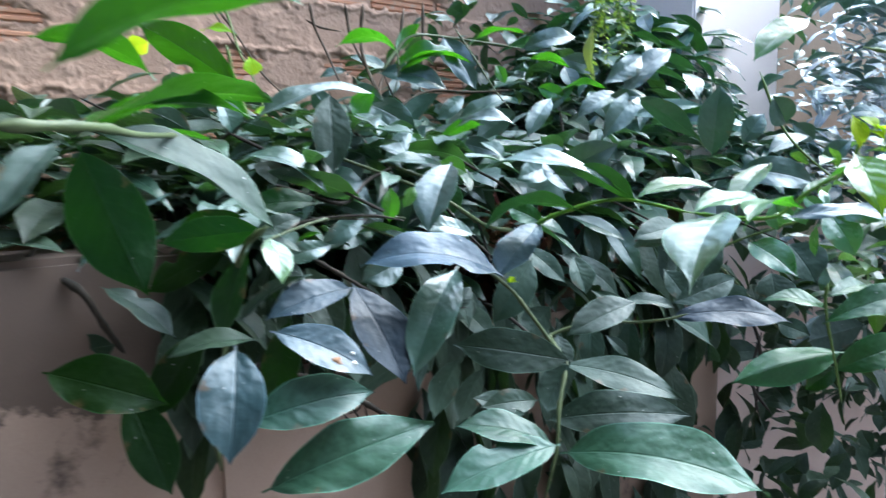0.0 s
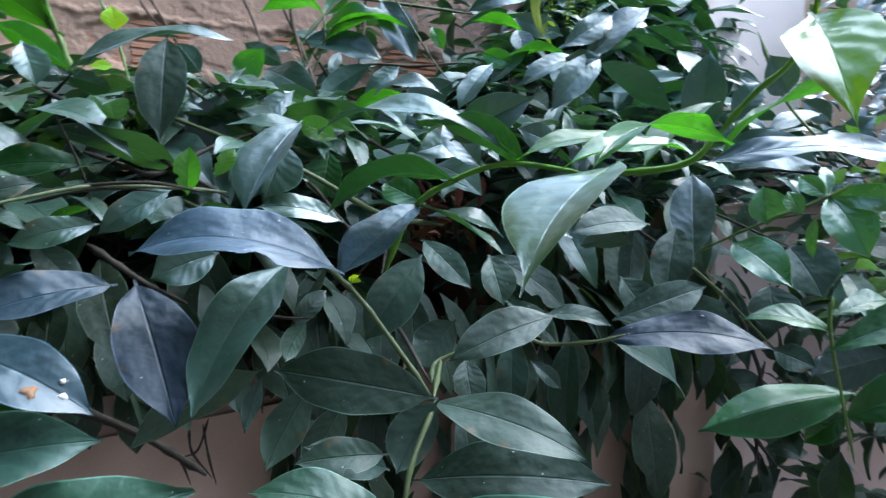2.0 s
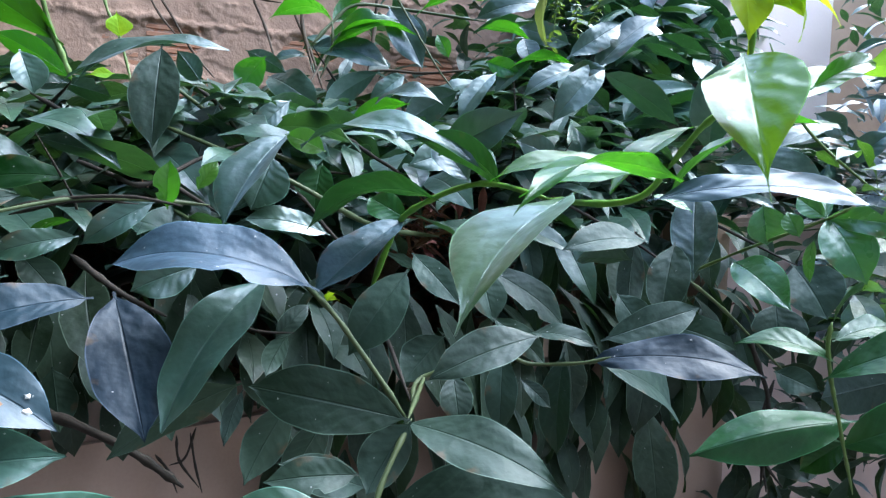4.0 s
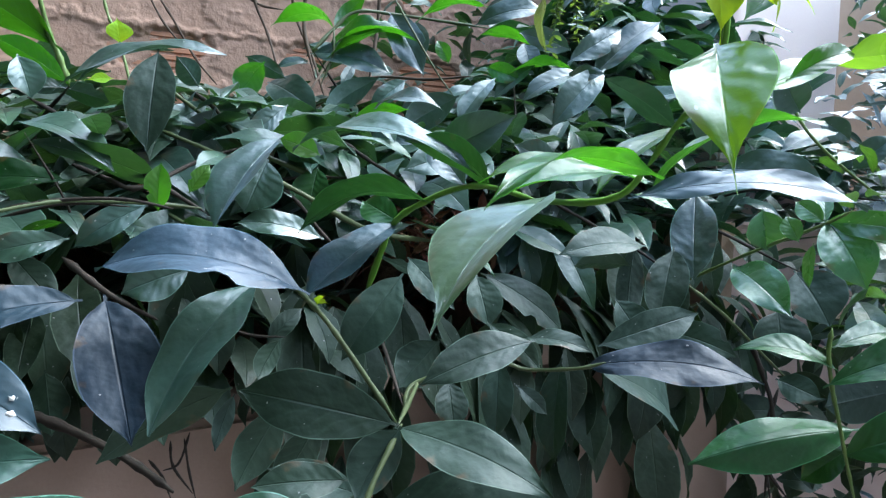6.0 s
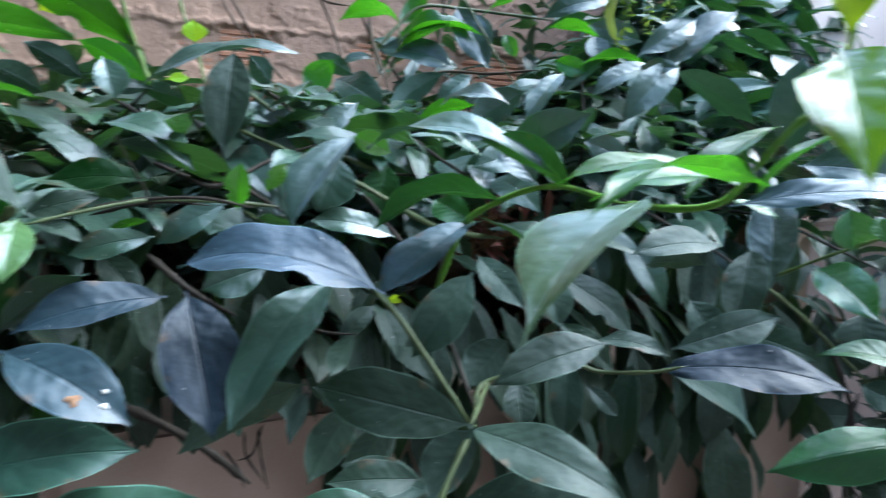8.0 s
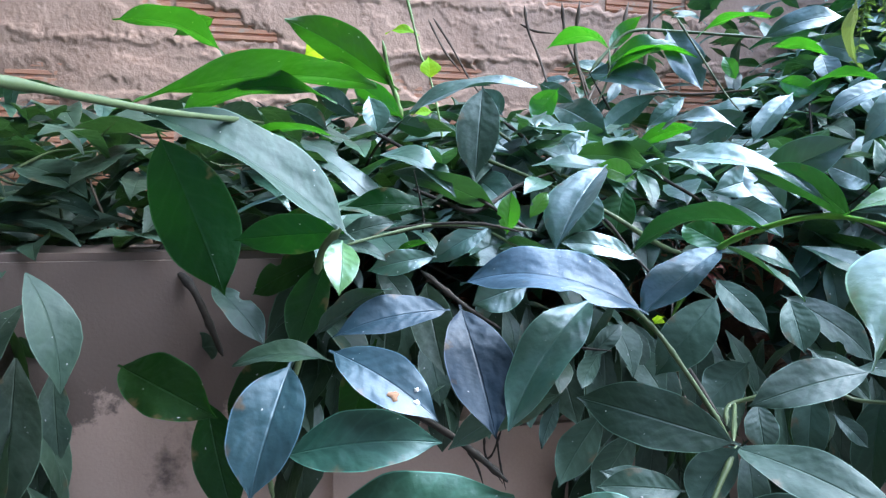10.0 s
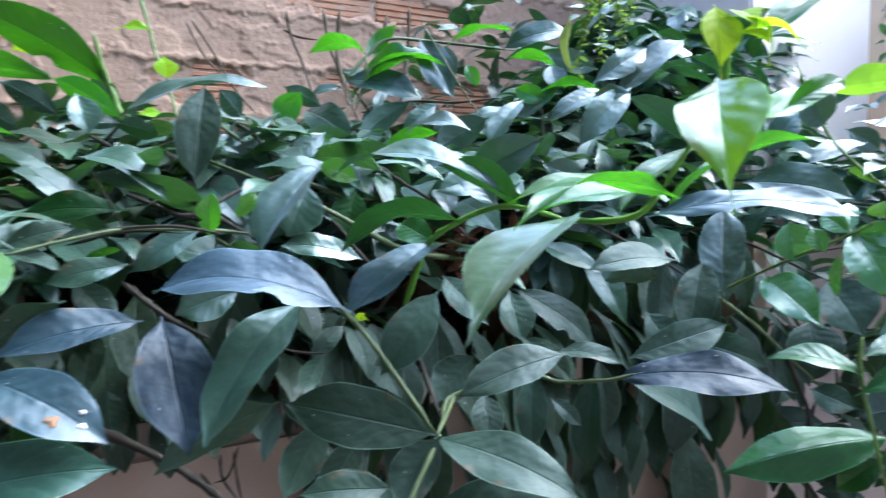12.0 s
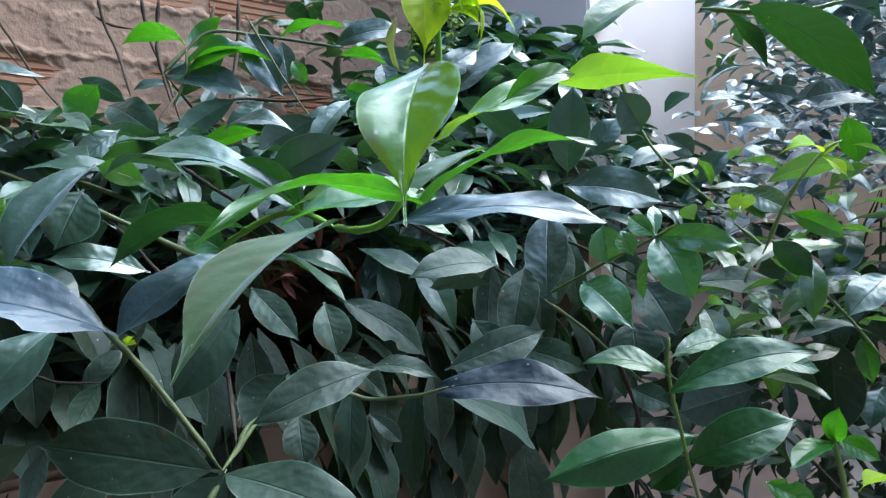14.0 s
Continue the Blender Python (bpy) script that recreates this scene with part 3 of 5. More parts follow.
leaf(bright, (0.084, 0.208, 1.255), (0.103, 0.200, 1.248), 0.007, (0.370, 0.086, 0.925), 0.28, 0.44, YOUNG)
leaf(bright, (0.085, 0.207, 1.256), (0.092, 0.200, 1.247), 0.005, (0.838, 0.070, 0.540), 0.3, 0.44, YOUNG)
leaf(bright, (0.083, 0.208, 1.254), (0.081, 0.210, 1.260), 0.003, (-0.168, -0.959, 0.228), 0.1, 0.6, YOUNG)
leaf(bright, (-0.017, 0.520, 1.185), (-0.122, 0.540, 1.163), 0.039, (-0.097, 0.439, 0.893), 0.16, 0.44, DEEP)
leaf(bright, (-0.044, 0.570, 1.168), (-0.078, 0.600, 1.185), 0.027, (-0.375, -0.728, 0.574), 0.05, 0.44, DEEP)
leaf(bright, (0.025, 0.460, 1.198), (-0.035, 0.500, 1.231), 0.028, (0.651, 0.644, 0.402), 0.14, 0.44, DEEP)
leaf(bright, (0.010, 0.480, 1.212), (-0.128, 0.550, 1.226), 0.036, (0.001, -0.361, 0.933), 0.15, 0.44, WAXY)
leaf(bright, (-0.013, 0.620, 1.225), (0.055, 0.588, 1.259), 0.038, (-0.429, -0.903, -0.002), 0.08, 0.52, WAXY)
leaf(bright, (0.102, 0.360, 1.202), (0.024, 0.330, 1.194), 0.028, (0.031, -0.334, 0.942), 0.08, 0.36, FRESH)
leaf(bright, (0.102, 0.450, 1.211), (0.017, 0.440, 1.201), 0.027, (-0.060, -0.380, 0.923), 0.08, 0.36, FRESH)
leaf(bright, (0.133, 0.400, 1.233), (0.076, 0.360, 1.194), 0.029, (-0.435, -0.239, 0.868), 0.06, 0.44, FRESH)
leaf(bright, (0.081, 0.300, 1.195), (0.099, 0.300, 1.188), 0.007, (0.297, -0.592, 0.749), 0.05, 0.28, FRESH)
leaf(bright, (-0.048, 0.567, 1.165), (-0.112, 0.508, 1.110), 0.043, (-0.200, -0.580, 0.790), 0.05, 0.32, SKYTINT)

# middle
middle = SHOOTS["middle"]
stem(middle, 0.0028, (-0.133, 0.720, 1.204), (-0.176, 0.700, 1.221), (-0.225, 0.720, 1.241), (-0.283, 0.760, 1.280), (-0.328, 0.780, 1.310))
stem(middle, 0.0028, (-0.016, 0.800, 1.133), (-0.086, 0.720, 1.151), (-0.155, 0.660, 1.195), (-0.238, 0.680, 1.230), (-0.307, 0.700, 1.256))
leaf(middle, (-0.137, 0.700, 1.214), (-0.143, 0.690, 1.166), 0.039, (-0.017, -0.978, 0.206), 0.06, 0.36, DEEP)
leaf(middle, (-0.225, 0.520, 1.179), (-0.222, 0.520, 1.214), 0.020, (0.162, -0.987, -0.013), 0.04, 0.6, FRESH)
leaf(middle, (-0.208, 0.540, 1.192), (-0.195, 0.550, 1.214), 0.014, (0.247, -0.928, 0.280), 0.04, 0.44, FRESH)
leaf(middle, (-0.150, 0.590, 1.236), (-0.183, 0.520, 1.162), 0.050, (-0.360, -0.640, 0.680), 0.05, 0.62, WAXY)
leaf(middle, (-0.125, 0.640, 1.227), (-0.159, 0.630, 1.241), 0.023, (0.337, -0.928, 0.157), 0.05, 0.28, FRESH)
leaf(middle, (-0.168, 0.620, 1.218), (-0.183, 0.600, 1.172), 0.046, (0.150, -0.924, 0.351), 0.03, 0.28, WAXY)
leaf(middle, (-0.121, 0.620, 1.151), (-0.192, 0.600, 1.164), 0.028, (0.316, -0.706, 0.634), 0.08, 0.36, WAXY)
leaf(middle, (-0.294, 0.690, 1.326), (-0.290, 0.650, 1.227), 0.049, (0.067, -0.908, 0.413), 0.03, 0.31, MATURE)
leaf(middle, (-0.280, 0.780, 1.288), (-0.340, 0.740, 1.232), 0.036, (0.376, -0.895, 0.240), 0.05, 0.36, WAXY)
leaf(middle, (-0.302, 0.820, 1.315), (-0.327, 0.820, 1.349), 0.030, (0.023, 1.000, 0.017), 0.05, 0.28, WAXY)
leaf(middle, (-0.238, 0.870, 1.349), (-0.268, 0.860, 1.306), 0.038, (-0.525, 0.833, 0.173), 0.08, 0.36, FRESH)
leaf(middle, (-0.265, 0.900, 1.363), (-0.221, 0.920, 1.339), 0.026, (-0.191, 0.899, 0.395), 0.1, 0.28, WAXY)
leaf(middle, (-0.186, 0.770, 1.285), (-0.225, 0.742, 1.238), 0.026, (0.286, -0.908, 0.305), 0.06, 0.52, WAXY)
leaf(middle, (-0.256, 0.740, 1.276), (-0.275, 0.720, 1.210), 0.049, (-0.607, 0.791, -0.072), 0.04, 0.28, WAXY)
leaf(middle, (-0.250, 0.950, 1.338), (-0.168, 0.880, 1.286), 0.046, (-0.330, -0.780, 0.532), 0.08, 0.36, WAXY)
leaf(middle, (-0.232, 0.900, 1.301), (-0.292, 0.880, 1.302), 0.024, (-0.239, 0.755, 0.611), 0.12, 0.44, WAXY)
leaf(middle, (-0.390, 0.690, 1.297), (-0.240, 0.735, 1.336), 0.046, (-0.087, -0.442, 0.893), 0.10, 0.45, WAXY)
leaf(middle, (-0.387, 0.710, 1.301), (-0.298, 0.740, 1.341), 0.028, (-0.437, 0.074, 0.896), 0.12, 0.6, WAXY)
leaf(middle, (-0.427, 0.750, 1.302), (-0.373, 0.750, 1.286), 0.025, (0.059, 0.977, 0.204), 0.1, 0.44, WAXY)
leaf(middle, (-0.414, 0.740, 1.299), (-0.426, 0.700, 1.293), 0.018, (-0.933, 0.240, 0.267), 0.12, 0.44, WAXY)
leaf(middle, (-0.395, 0.620, 1.250), (-0.295, 0.596, 1.210), 0.042, (0.248, -0.423, 0.872), 0.14, 0.44, WAXY)
leaf(middle, (-0.428, 0.680, 1.321), (-0.418, 0.683, 1.281), 0.033, (0.676, -0.729, 0.109), 0.05, 0.44, WAXY)
leaf(middle, (-0.422, 0.880, 1.376), (-0.425, 0.880, 1.409), 0.032, (0.620, -0.783, 0.059), 0.04, 0.44, YOUNG)
twig(middle, 0.0019, (-0.476, 0.905, 1.530), (-0.464, 0.900, 1.490), (-0.450, 0.895, 1.443), (-0.440, 0.889, 1.410), (-0.423, 0.881, 1.378), (-0.398, 0.860, 1.300), (-0.380, 0.840, 1.200), material=FRESHSTEM)
leaf(middle, (-0.450, 0.900, 1.443), (-0.500, 0.900, 1.447), 0.021, (0.046, -0.707, 0.706), 0.12, 0.44, YOUNG)
leaf(middle, (-0.406, 0.720, 1.305), (-0.442, 0.660, 1.338), 0.028, (-0.478, 0.628, 0.615), 0.1, 0.28, FRESH)
leaf(middle, (-0.385, 0.780, 1.316), (-0.406, 0.760, 1.311), 0.012, (0.615, -0.721, 0.319), 0.05, 0.28, YOUNG)

# left
left = SHOOTS["left"]
twig(left, 0.0033, (-0.406, 0.730, 1.300), (-0.414, 0.725, 1.333), (-0.419, 0.720, 1.351), (-0.424, 0.710, 1.394), material=FRESHSTEM)
stem(left, 0.003, (-0.340, 0.430, 1.184), (-0.364, 0.440, 1.163), (-0.385, 0.460, 1.114), (-0.388, 0.440, 1.063), (-0.391, 0.400, 1.004), (-0.388, 0.400, 0.960))
stem(left, 0.0017, (-0.206, 0.560, 1.178), (-0.249, 0.530, 1.183), (-0.288, 0.500, 1.184), (-0.319, 0.470, 1.177), (-0.346, 0.440, 1.168))
leaf(left, (-0.417, 0.720, 1.343), (-0.504, 0.620, 1.403), 0.052, (-0.396, 0.699, 0.595), 0.12, 0.36, BACKLIT)
leaf(left, (-0.334, 0.420, 1.182), (-0.455, 0.345, 1.272), 0.064, (0.520, -0.330, 0.790), 0.05, 0.75, MATURE)
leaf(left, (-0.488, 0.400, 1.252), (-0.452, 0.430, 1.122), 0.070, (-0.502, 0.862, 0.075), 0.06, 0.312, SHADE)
leaf(left, (-0.453, 0.330, 1.274), (-0.341, 0.500, 1.307), 0.067, (-0.333, 0.036, 0.942), 0.06, 0.36, BACKLIT)
leaf(left, (-0.480, 0.420, 1.279), (-0.349, 0.440, 1.287), 0.048, (-0.107, 0.290, 0.951), 0.1, 0.44, BACKLIT)
leaf(left, (-0.506, 0.380, 1.347), (-0.422, 0.400, 1.317), 0.033, (0.173, 0.530, 0.830), 0.12, 0.44, BACKLIT)
leaf(left, (-0.549, 0.800, 1.413), (-0.585, 0.800, 1.397), 0.031, (-0.255, 0.782, 0.568), 0.06, 0.28, YOUNG)
leaf(left, (-0.418, 0.560, 1.269), (-0.515, 0.560, 1.267), 0.025, (-0.019, 0.280, 0.960), 0.08, 0.28, BACKLIT)
leaf(left, (-0.490, 0.600, 1.303), (-0.451, 0.620, 1.279), 0.027, (-0.314, 0.915, 0.254), 0.1, 0.28, MATURE)
leaf(left, (-0.439, 0.660, 1.300), (-0.470, 0.620, 1.327), 0.026, (-0.518, 0.719, 0.464), 0.08, 0.28, MATURE)
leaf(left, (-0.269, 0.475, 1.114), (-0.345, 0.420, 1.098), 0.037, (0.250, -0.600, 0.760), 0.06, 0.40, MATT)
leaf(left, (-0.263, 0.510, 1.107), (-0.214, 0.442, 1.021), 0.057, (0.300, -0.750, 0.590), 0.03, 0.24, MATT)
leaf(left, (-0.288, 0.500, 1.156), (-0.341, 0.480, 1.143), 0.022, (0.268, -0.912, 0.309), 0.08, 0.36, WAXY)
leaf(left, (-0.212, 0.540, 1.129), (-0.256, 0.520, 1.112), 0.037, (0.274, -0.898, 0.344), 0.05, 0.44, WAXY)
leaf(left, (-0.254, 0.560, 1.179), (-0.304, 0.540, 1.146), 0.024, (0.245, -0.946, 0.212), 0.08, 0.36, WAXY)
leaf(left, (-0.301, 0.520, 1.167), (-0.326, 0.500, 1.153), 0.013, (-0.650, 0.283, 0.705), 0.12, 0.28, BACKLIT)
spotted = leaf(left, (-0.331, 0.400, 1.089), (-0.246, 0.395, 1.047), 0.043, (0.326, -0.652, 0.680), 0.07, 0.38, SKYTINT)
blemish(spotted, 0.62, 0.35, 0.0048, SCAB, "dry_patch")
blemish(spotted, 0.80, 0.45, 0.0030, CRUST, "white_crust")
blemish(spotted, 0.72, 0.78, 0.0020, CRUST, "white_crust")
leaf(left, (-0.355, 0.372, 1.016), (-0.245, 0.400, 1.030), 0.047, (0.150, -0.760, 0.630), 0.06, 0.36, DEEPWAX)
leaf(left, (-0.367, 0.390, 1.076), (-0.364, 0.329, 0.998), 0.056, (0.150, -0.660, 0.740), 0.05, 0.34, SKYTINT)
leaf(left, (-0.338, 0.425, 1.172), (-0.322, 0.388, 1.137), 0.027, (0.349, -0.409, 0.843), 0.06, 0.35, NEWTIP)
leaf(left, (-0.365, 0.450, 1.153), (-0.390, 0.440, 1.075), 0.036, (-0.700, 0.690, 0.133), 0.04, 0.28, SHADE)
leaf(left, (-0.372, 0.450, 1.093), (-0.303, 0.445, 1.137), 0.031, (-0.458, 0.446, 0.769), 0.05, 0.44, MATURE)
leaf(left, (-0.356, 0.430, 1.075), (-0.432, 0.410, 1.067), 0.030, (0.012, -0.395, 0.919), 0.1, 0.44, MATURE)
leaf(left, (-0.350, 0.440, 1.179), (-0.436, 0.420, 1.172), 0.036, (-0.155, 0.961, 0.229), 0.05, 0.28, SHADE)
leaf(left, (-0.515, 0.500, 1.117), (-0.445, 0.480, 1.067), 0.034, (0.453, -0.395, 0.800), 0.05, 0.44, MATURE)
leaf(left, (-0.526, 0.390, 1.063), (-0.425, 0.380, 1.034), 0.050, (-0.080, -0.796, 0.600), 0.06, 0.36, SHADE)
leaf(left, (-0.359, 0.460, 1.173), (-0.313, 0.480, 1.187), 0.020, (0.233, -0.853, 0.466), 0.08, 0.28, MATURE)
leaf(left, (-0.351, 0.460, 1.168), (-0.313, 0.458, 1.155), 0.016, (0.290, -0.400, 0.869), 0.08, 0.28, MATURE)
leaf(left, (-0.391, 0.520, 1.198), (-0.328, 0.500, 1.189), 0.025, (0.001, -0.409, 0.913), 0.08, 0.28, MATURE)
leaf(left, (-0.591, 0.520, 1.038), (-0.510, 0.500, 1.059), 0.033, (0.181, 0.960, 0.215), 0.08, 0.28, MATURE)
# extra near-black leaves, added to stand in for deep shade behind the shoot
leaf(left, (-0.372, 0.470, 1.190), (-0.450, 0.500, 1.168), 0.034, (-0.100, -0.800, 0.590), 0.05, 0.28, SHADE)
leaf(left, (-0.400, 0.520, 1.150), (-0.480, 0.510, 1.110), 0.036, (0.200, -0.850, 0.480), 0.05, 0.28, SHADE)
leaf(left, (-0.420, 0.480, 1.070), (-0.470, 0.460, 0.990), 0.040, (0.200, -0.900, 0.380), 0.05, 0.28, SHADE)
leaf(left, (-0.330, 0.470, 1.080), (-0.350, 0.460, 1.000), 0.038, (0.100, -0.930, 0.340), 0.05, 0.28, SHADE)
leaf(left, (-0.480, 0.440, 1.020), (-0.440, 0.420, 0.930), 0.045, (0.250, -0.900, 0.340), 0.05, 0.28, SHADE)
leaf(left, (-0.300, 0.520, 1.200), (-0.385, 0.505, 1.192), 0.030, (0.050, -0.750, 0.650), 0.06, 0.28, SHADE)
stem(left, 0.003, (-0.404, 0.100, 1.260), (-0.388, 0.120, 1.261), (-0.380, 0.160, 1.262), (-0.406, 0.300, 1.264), (-0.405, 0.420, 1.268))
leaf(left, (-0.356, 0.060, 1.282), (-0.271, 0.100, 1.316), 0.036, (-0.459, 0.242, 0.855), 0.1, 0.36, BACKLIT)
leaf(left, (-0.422, 0.200, 1.255), (-0.434, 0.150, 1.214), 0.025, (0.019, -0.634, 0.773), 0.06, 0.44, MATURE)
leaf(left, (-0.511, 0.500, 1.375), (-0.555, 0.500, 1.363), 0.017, (-0.126, 0.872, 0.473), 0.1, 0.28, BACKLIT)

# centre
centre = SHOOTS["centre"]
stem(centre, 0.0021, (-0.038, 0.550, 1.015), (-0.028, 0.590, 1.025), (0.038, 0.580, 1.046), (0.068, 0.580, 1.040), (0.108, 0.560, 1.047), (0.129, 0.550, 1.055))
stem(centre, 0.0021, (-0.038, 0.490, 1.021), (-0.030, 0.570, 1.023), (-0.028, 0.590, 1.025))
stem(centre, 0.0021, (0.284, 0.815, 1.085), (0.348, 0.850, 1.039), (0.414, 0.880, 0.981), (0.471, 0.900, 0.930))
leaf(centre, (0.066, 0.560, 1.069), (-0.023, 0.536, 1.038), 0.041, (-0.097, -0.668, 0.738), 0.07, 0.34, MATURE)
leaf(centre, (0.038, 0.620, 1.071), (0.083, 0.600, 1.033), 0.024, (0.021, -0.872, 0.490), 0.1, 0.36, MATURE)
leaf(centre, (0.069, 0.600, 1.063), (0.122, 0.570, 1.058), 0.023, (-0.152, -0.429, 0.891), 0.08, 0.36, MATURE)
leaf(centre, (0.120, 0.563, 1.049), (0.253, 0.533, 1.046), 0.043, (-0.030, -0.620, 0.780), 0.09, 0.20, MATT)
leaf(centre, (0.140, 0.605, 1.058), (0.232, 0.625, 1.084), 0.034, (-0.150, -0.900, 0.250), 0.05, 0.28, MATURE)
leaf(centre, (0.136, 0.600, 1.036), (0.239, 0.700, 0.948), 0.064, (0.782, -0.357, 0.512), 0.08, 0.36, MATURE)
leaf(centre, (0.051, 0.680, 1.021), (0.047, 0.660, 0.946), 0.034, (-0.308, -0.915, 0.259), 0.04, 0.28, MATURE)
leaf(centre, (0.117, 0.700, 1.013), (0.109, 0.680, 0.912), 0.039, (-0.680, -0.708, 0.193), 0.04, 0.28, MATURE)
leaf(centre, (0.000, 0.660, 1.004), (0.006, 0.640, 0.963), 0.034, (0.217, -0.866, 0.450), 0.04, 0.28, MATURE)
leaf(centre, (0.069, 0.660, 1.001), (0.098, 0.660, 0.973), 0.017, (0.261, -0.926, 0.273), 0.04, 0.44, MATURE)
leaf(centre, (-0.047, 0.620, 1.113), (-0.098, 0.600, 1.041), 0.046, (-0.087, -0.942, 0.323), 0.05, 0.44, MATURE)
leaf(centre, (-0.012, 0.660, 1.044), (-0.049, 0.640, 1.004), 0.045, (-0.304, 0.934, -0.185), 0.05, 0.28, MATURE)
leaf(centre, (0.089, 0.820, 1.135), (0.100, 0.810, 1.074), 0.027, (0.119, -0.976, 0.182), 0.06, 0.44, MATURE)
leaf(centre, (-0.040, 0.680, 1.124), (0.005, 0.640, 1.081), 0.030, (-0.100, -0.784, 0.613), 0.06, 0.36, MATURE)
leaf(centre, (0.027, 0.680, 1.107), (0.039, 0.660, 1.060), 0.036, (0.135, -0.896, 0.422), 0.05, 0.36, MATURE)
leaf(centre, (0.045, 0.800, 1.093), (0.138, 0.800, 1.025), 0.044, (0.346, -0.809, 0.475), 0.08, 0.28, MATURE)
leaf(centre, (0.268, 0.745, 1.101), (0.287, 0.803, 1.193), 0.052, (-0.439, -0.678, 0.590), 0.02, 0.29, WAXY)
leaf(centre, (0.236, 0.720, 1.132), (0.212, 0.680, 1.059), 0.045, (-0.428, -0.727, 0.537), 0.05, 0.312, MATURE)
leaf(centre, (0.203, 0.720, 1.138), (0.109, 0.680, 1.131), 0.039, (0.207, -0.607, 0.767), 0.08, 0.36, MATURE)
leaf(centre, (0.205, 0.780, 1.110), (0.136, 0.750, 1.112), 0.029, (-0.288, 0.698, 0.655), 0.05, 0.28, MATURE)
leaf(centre, (0.217, 0.800, 1.128), (0.207, 0.780, 1.039), 0.035, (-0.079, 0.975, -0.210), 0.04, 0.28, MATURE)
leaf(centre, (0.184, 0.740, 1.074), (0.212, 0.720, 1.031), 0.037, (-0.085, -0.925, 0.371), 0.05, 0.28, MATURE)
leaf(centre, (0.228, 0.700, 1.050), (0.284, 0.660, 1.034), 0.034, (-0.419, -0.771, 0.480), 0.08, 0.36, MATURE)
leaf(centre, (-0.152, 0.560, 1.066), (-0.128, 0.580, 1.092), 0.018, (0.184, -0.848, 0.497), 0.05, 0.44, MATURE)
leaf(centre, (-0.148, 0.580, 1.063), (-0.162, 0.560, 1.033), 0.020, (-0.532, 0.795, -0.293), 0.05, 0.28, MATURE)

# rightshoot
rightshoot = SHOOTS["rightshoot"]
stem(rightshoot, 0.0020, (0.341, 0.600, 1.076), (0.339, 0.600, 1.054), (0.344, 0.600, 1.022), (0.353, 0.600, 0.987), (0.361, 0.600, 0.954), (0.378, 0.610, 0.908))
stem(rightshoot, 0.0016, (0.281, 0.810, 1.088), (0.307, 0.740, 1.121), (0.308, 0.660, 1.144), (0.319, 0.580, 1.170), (0.329, 0.560, 1.182))
leaf(rightshoot, (0.344, 0.600, 1.040), (0.263, 0.620, 1.052), 0.030, (0.016, -0.462, 0.887), 0.12, 0.36, DEEP)
leaf(rightshoot, (0.368, 0.610, 0.979), (0.225, 0.620, 0.940), 0.052, (-0.160, -0.700, 0.690), 0.10, -0.95, DEEP)
leaf(rightshoot, (0.365, 0.610, 0.959), (0.331, 0.620, 0.926), 0.028, (-0.615, -0.667, 0.420), 0.05, 0.36, DEEP)
leaf(rightshoot, (0.339, 0.590, 1.029), (0.453, 0.550, 1.069), 0.046, (-0.431, -0.471, 0.769), 0.1, 0.36, DEEP)
leaf(rightshoot, (0.347, 0.600, 1.060), (0.414, 0.620, 1.067), 0.025, (0.076, -0.537, 0.840), 0.08, 0.36, DEEP)
leaf(rightshoot, (0.362, 0.600, 0.960), (0.455, 0.580, 0.999), 0.046, (-0.397, -0.718, 0.572), 0.1, 0.36, DEEP)
leaf(rightshoot, (0.478, 0.660, 1.034), (0.537, 0.660, 1.021), 0.022, (0.139, -0.745, 0.653), 0.06, 0.36, DEEP)
leaf(rightshoot, (0.303, 0.720, 1.115), (0.320, 0.630, 1.079), 0.043, (-0.518, -0.397, 0.758), 0.08, 0.36, LIVELY)
leaf(rightshoot, (0.301, 0.660, 1.177), (0.307, 0.660, 1.139), 0.039, (-0.111, -0.994, -0.015), 0.06, 0.44, LIVELY)
leaf(rightshoot, (0.321, 0.580, 1.170), (0.336, 0.545, 1.119), 0.043, (-0.332, -0.821, 0.465), 0.06, 0.44, LIVELY)
leaf(rightshoot, (0.321, 0.580, 1.171), (0.376, 0.540, 1.164), 0.025, (-0.537, -0.787, 0.304), 0.08, 0.36, LIVELY)
leaf(rightshoot, (0.316, 0.580, 1.172), (0.302, 0.600, 1.188), 0.019, (-0.513, -0.723, 0.462), 0.06, 0.36, LIVELY)
leaf(rightshoot, (0.318, 0.580, 1.173), (0.326, 0.600, 1.198), 0.013, (-0.112, -0.766, 0.634), 0.05, 0.44, LIVELY)
leaf(rightshoot, (0.306, 0.600, 1.154), (0.299, 0.610, 1.175), 0.019, (-0.242, -0.909, 0.340), 0.05, 0.36, LIVELY)
leaf(rightshoot, (0.314, 0.590, 1.150), (0.308, 0.580, 1.114), 0.014, (-0.940, -0.264, 0.215), 0.05, 0.28, LIVELY)
leaf(rightshoot, (0.366, 0.600, 1.157), (0.388, 0.600, 1.167), 0.021, (-0.201, -0.870, 0.451), 0.05, 0.28, LIVELY)
leaf(rightshoot, (0.388, 0.760, 1.105), (0.407, 0.720, 1.053), 0.063, (-0.315, -0.805, 0.503), 0.05, 0.312, MATURE)
leaf(rightshoot, (0.399, 0.820, 1.050), (0.397, 0.800, 0.996), 0.065, (-0.150, -0.926, 0.347), 0.04, 0.28, MATURE)
leaf(rightshoot, (0.535, 0.860, 1.062), (0.519, 0.840, 1.012), 0.043, (-0.614, -0.648, 0.451), 0.04, 0.28, MATURE)
